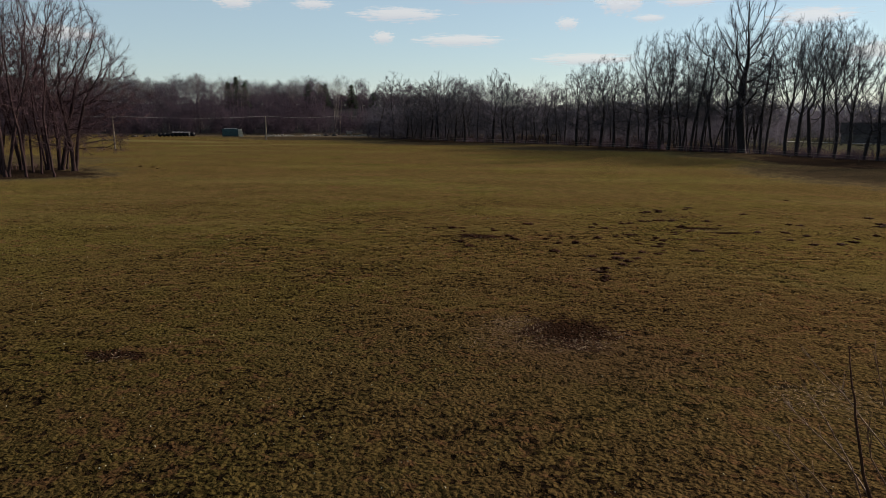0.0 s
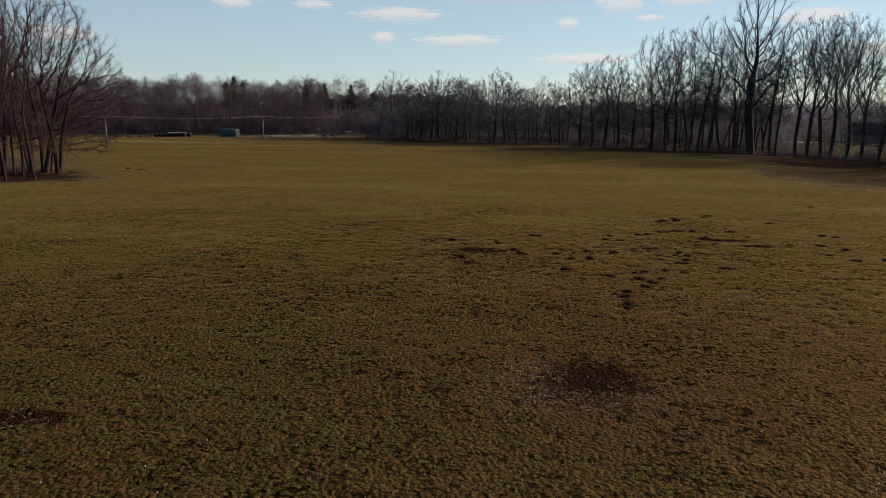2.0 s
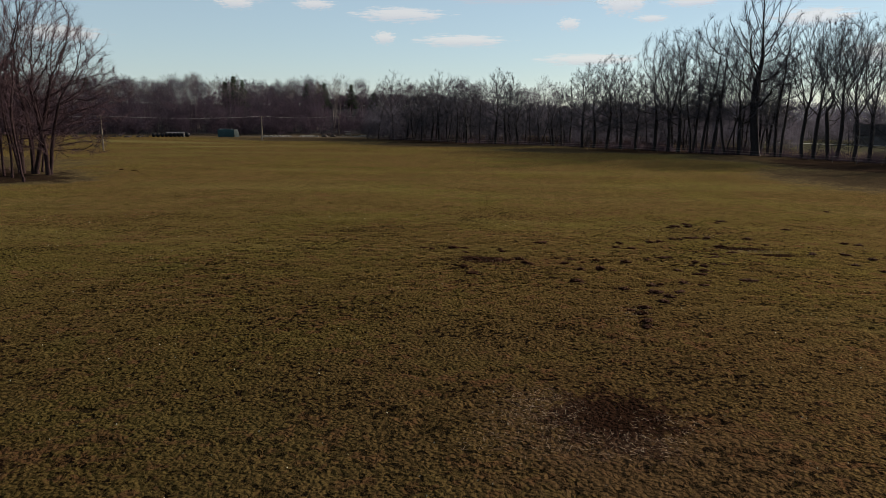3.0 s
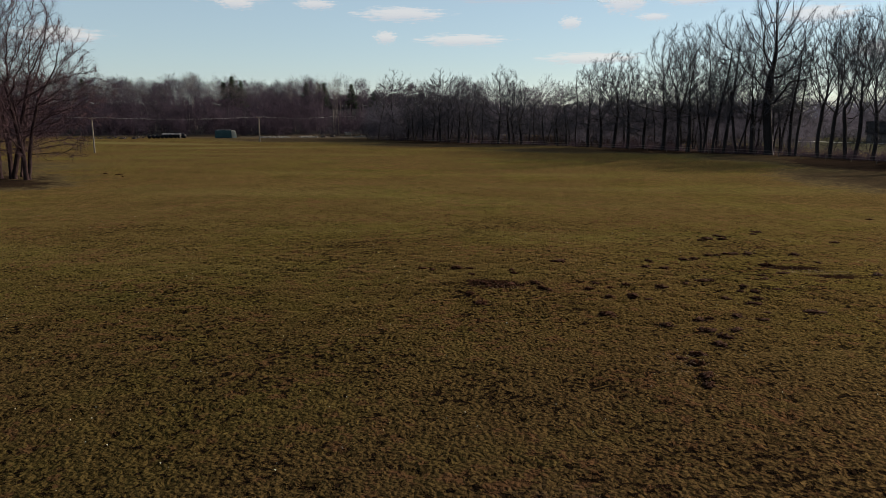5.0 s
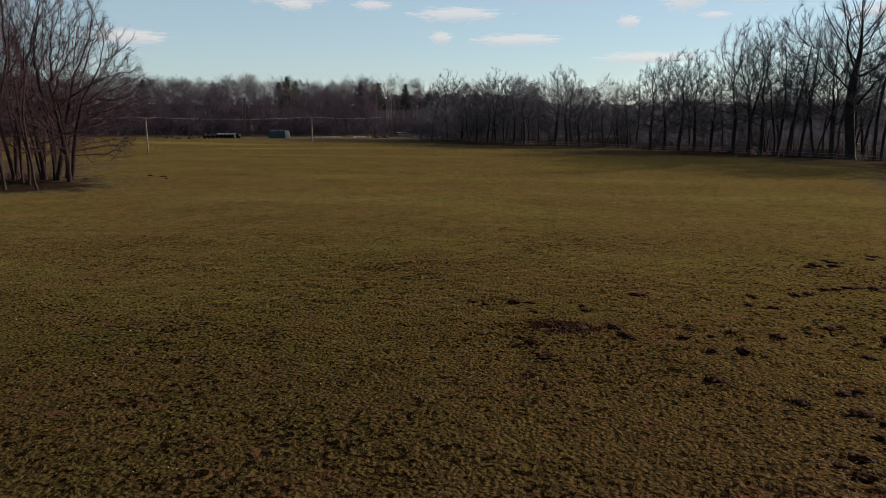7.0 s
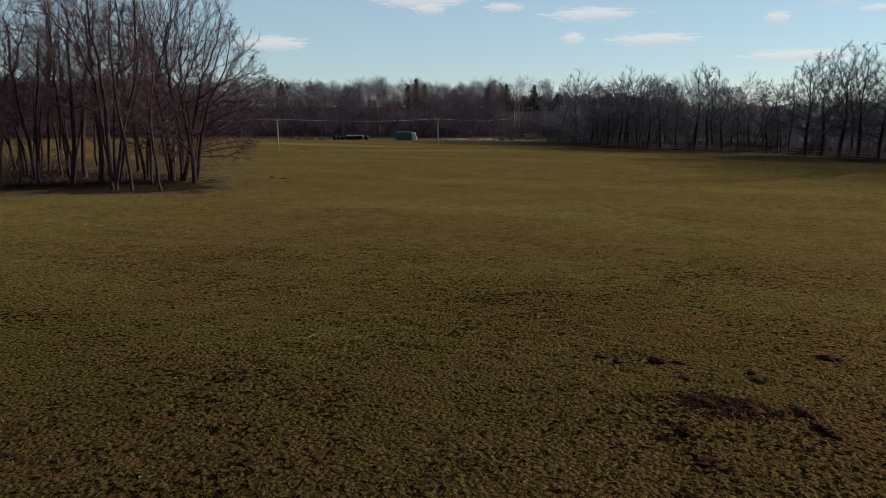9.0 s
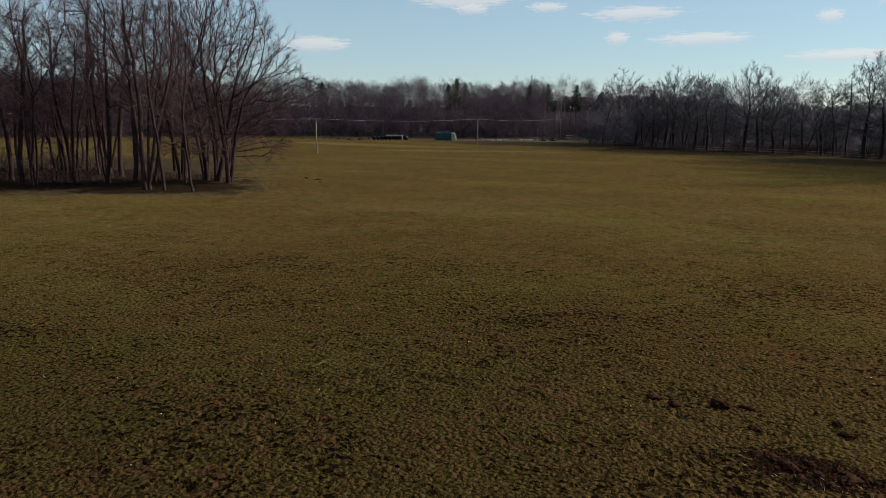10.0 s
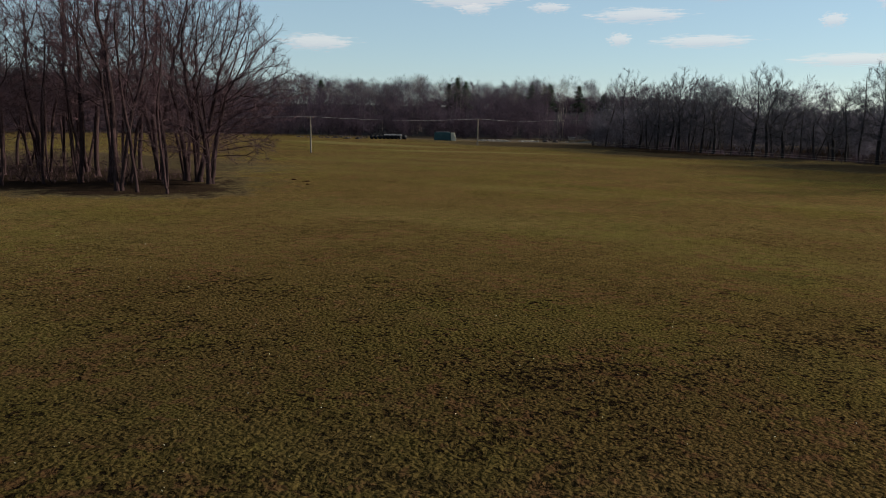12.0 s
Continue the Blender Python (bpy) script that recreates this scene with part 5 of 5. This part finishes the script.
def barn(x, y, spin, w, d, h):
    ob = thing("barn", "low grey barn with a dark pitched roof", "barn", "", pose(x, y, ground_z(x, y), 0, 0, spin))
    part("wall", (box(w, d, h, 0, 0, -0.2, 0.02), RENDER_WALL), ob)
    bm = bmesh.new()
    e, r = 0.5, h + d * 0.32
    a = [bm.verts.new(p) for p in ((-w / 2 - e, -d / 2 - e, h - 0.3), (w / 2 + e, -d / 2 - e, h - 0.3), (w / 2 + e, 0, r), (-w / 2 - e, 0, r), (-w / 2 - e, d / 2 + e, h - 0.3), (w / 2 + e, d / 2 + e, h - 0.3))]
    bm.faces.new(a[:4]), bm.faces.new((a[3], a[2], a[5], a[4]))
    bmesh.ops.solidify(bm, geom=bm.faces[:], thickness=0.15)
    part("roof", (bm, ROOF), ob)
    for k in (-0.3, 0.05, 0.35):
        part("window", (box(0.9, 0.12, 0.8, k * w, -d / 2, h * 0.4, 0.01), ROOF), ob, "dark small window")
    part("door", (box(2.6, 0.14, h * 0.7, -0.42 * w + 1.2, -d / 2, -0.15, 0.01), POST_WOOD), ob)


barn(97.0, 226.0, -22, 16, 9, 3.2)


# ---- young tree close to the start of the flight ----
def sapling():
    root = Vector((5.25, 6.0, surface_z(5.25, 6.0)))
    ob = thing("sapling", "leafless young tree with thin whippy shoots", "tree", "", Matrix.Translation(root))
    rng = random.Random(4)

    def shoot(name, pts, r0, r1, material, parent, label=""):
        pts = [Vector(p) - root for p in pts]
        line = []
        for a, b in zip(pts, pts[1:]):
            for i in range(4):
                line.append(a.lerp(b, i / 4) + Vector((rng.uniform(-1, 1), rng.uniform(-1, 1), rng.uniform(-1, 1))) * 0.006)
        line.append(pts[-1])
        n = len(line)
        buf = ([], [], [])
        tube(buf, line, [r0 + (r1 - r0) * i / (n - 1) for i in range(n)], 6, 0)
        # side twigs
        for _ in range(9 if r0 < 0.02 else 4):
            i = rng.randrange(2, n - 1)
            d = (line[i] - line[i - 1]).normalized()
            s = (d + Vector((rng.uniform(-1, 1), rng.uniform(-1, 1), rng.uniform(-0.2, 1))) * 0.55).normalized()
            ln = rng.uniform(0.12, 0.4)
            tube(buf, [line[i], line[i] + s * ln * 0.5 + Vector((0, 0, 0.01)), line[i] + s * ln], [0.0032, 0.0025, 0.0], 3, 0)
        return part(name, mesh_from(name, buf[0], buf[1], [material]), parent, label)

    shoot("trunk", [root, (5.1, 6.25, 1.8), (4.92, 6.45, 2.92), (4.85, 6.49, 3.12), (4.79, 6.62, 3.64), (4.73, 6.65, 3.97), (4.72, 6.76, 4.25)], 0.023, 0.005, STEM, ob)
    for pts in (
        [(5.15, 6.2, 2.4), (5.07, 6.6, 3.35), (4.94, 7.32, 3.58), (4.77, 8.03, 3.80)],
        [(5.05, 6.3, 2.3), (4.88, 6.8, 3.05), (4.85, 7.57, 3.29), (4.78, 7.9, 3.42)],
        [(4.92, 6.45, 2.92), (4.89, 6.9, 3.03), (4.66, 7.64, 3.18), (4.6, 7.9, 3.24)],
        [(5.1, 6.25, 1.8), (4.81, 6.94, 2.64), (4.66, 7.6, 2.76), (4.54, 8.11, 2.83)],
        [(5.15, 6.1, 1.6), (4.74, 7.0, 2.4), (4.5, 7.6, 2.62)],
        [(5.2, 6.2, 2.6), (4.98, 6.4, 3.6), (4.85, 6.26, 3.93), (4.81, 6.5, 4.29)],
        [(5.12, 6.4, 2.9), (5.0, 6.7, 3.2), (4.95, 6.75, 3.5)],
    ):
        shoot("branch", pts, 0.0085, 0.003, SHOOT, ob)


sapling()


# ---- clouds ----
def cloud(x, y, z, wide, tall, seed, material=CLOUD, label="small pale fair-weather cloud low over the wood"):
    """A far flat bank of cloud that faces the field."""
    bm = bmesh.new()
    bmesh.ops.create_grid(bm, x_segments=16, y_segments=8, size=1.0)
    for v in bm.verts:
        u, w = v.co.x, v.co.y
        v.co = Vector((u, 0.12 * noise.noise(Vector((u * 2, w * 2, seed))), w))
    me = bpy.data.meshes.new("cloud")
    bm.to_mesh(me)
    bm.free()
    me.materials.append(material)
    turn = math.degrees(math.atan2(-x, y))
    ob = thing("cloud", label, "cloud", "clouds in the sky", None, me, "structure")
    ob.matrix_world = Matrix.LocRotScale((x, y, z), Euler((0, 0, radians(turn))), (wide * 1.5, wide * 0.5, tall * 1.7))


CLOUDS = [(-1216, 2741, 440, 66, 19), (-932, 2850, 445, 72, 16), (-605, 2937, 413, 168, 24), (-667, 2924, 322, 43, 21), (-355, 2978, 313, 162, 21), (75, 2999, 377, 40, 21), (391, 2974, 391, 55, 12), (281, 2987, 456, 84, 40)]
CLOUDS += [(952, 2845, 374, 132, 26), (1154, 2769, 243, 108, 28), (-1770, 2447, 298, 132, 26), (532, 2952, 449, 96, 16), (159, 2995, 238, 180, 19), (-1258, 2748, 474, 180, 24)]
for i, c in enumerate(CLOUDS):
    cloud(*c, i * 3.7)
for i, c in enumerate([(-95, 2998, 484, 330, 22), (-640, 2931, 500, 260, 20), (520, 2955, 492, 300, 24), (-1420, 2640, 505, 240, 18)]):
    cloud(*c, i * 2.3 + 50, GREY_CLOUD, "long grey bank of thin cloud")
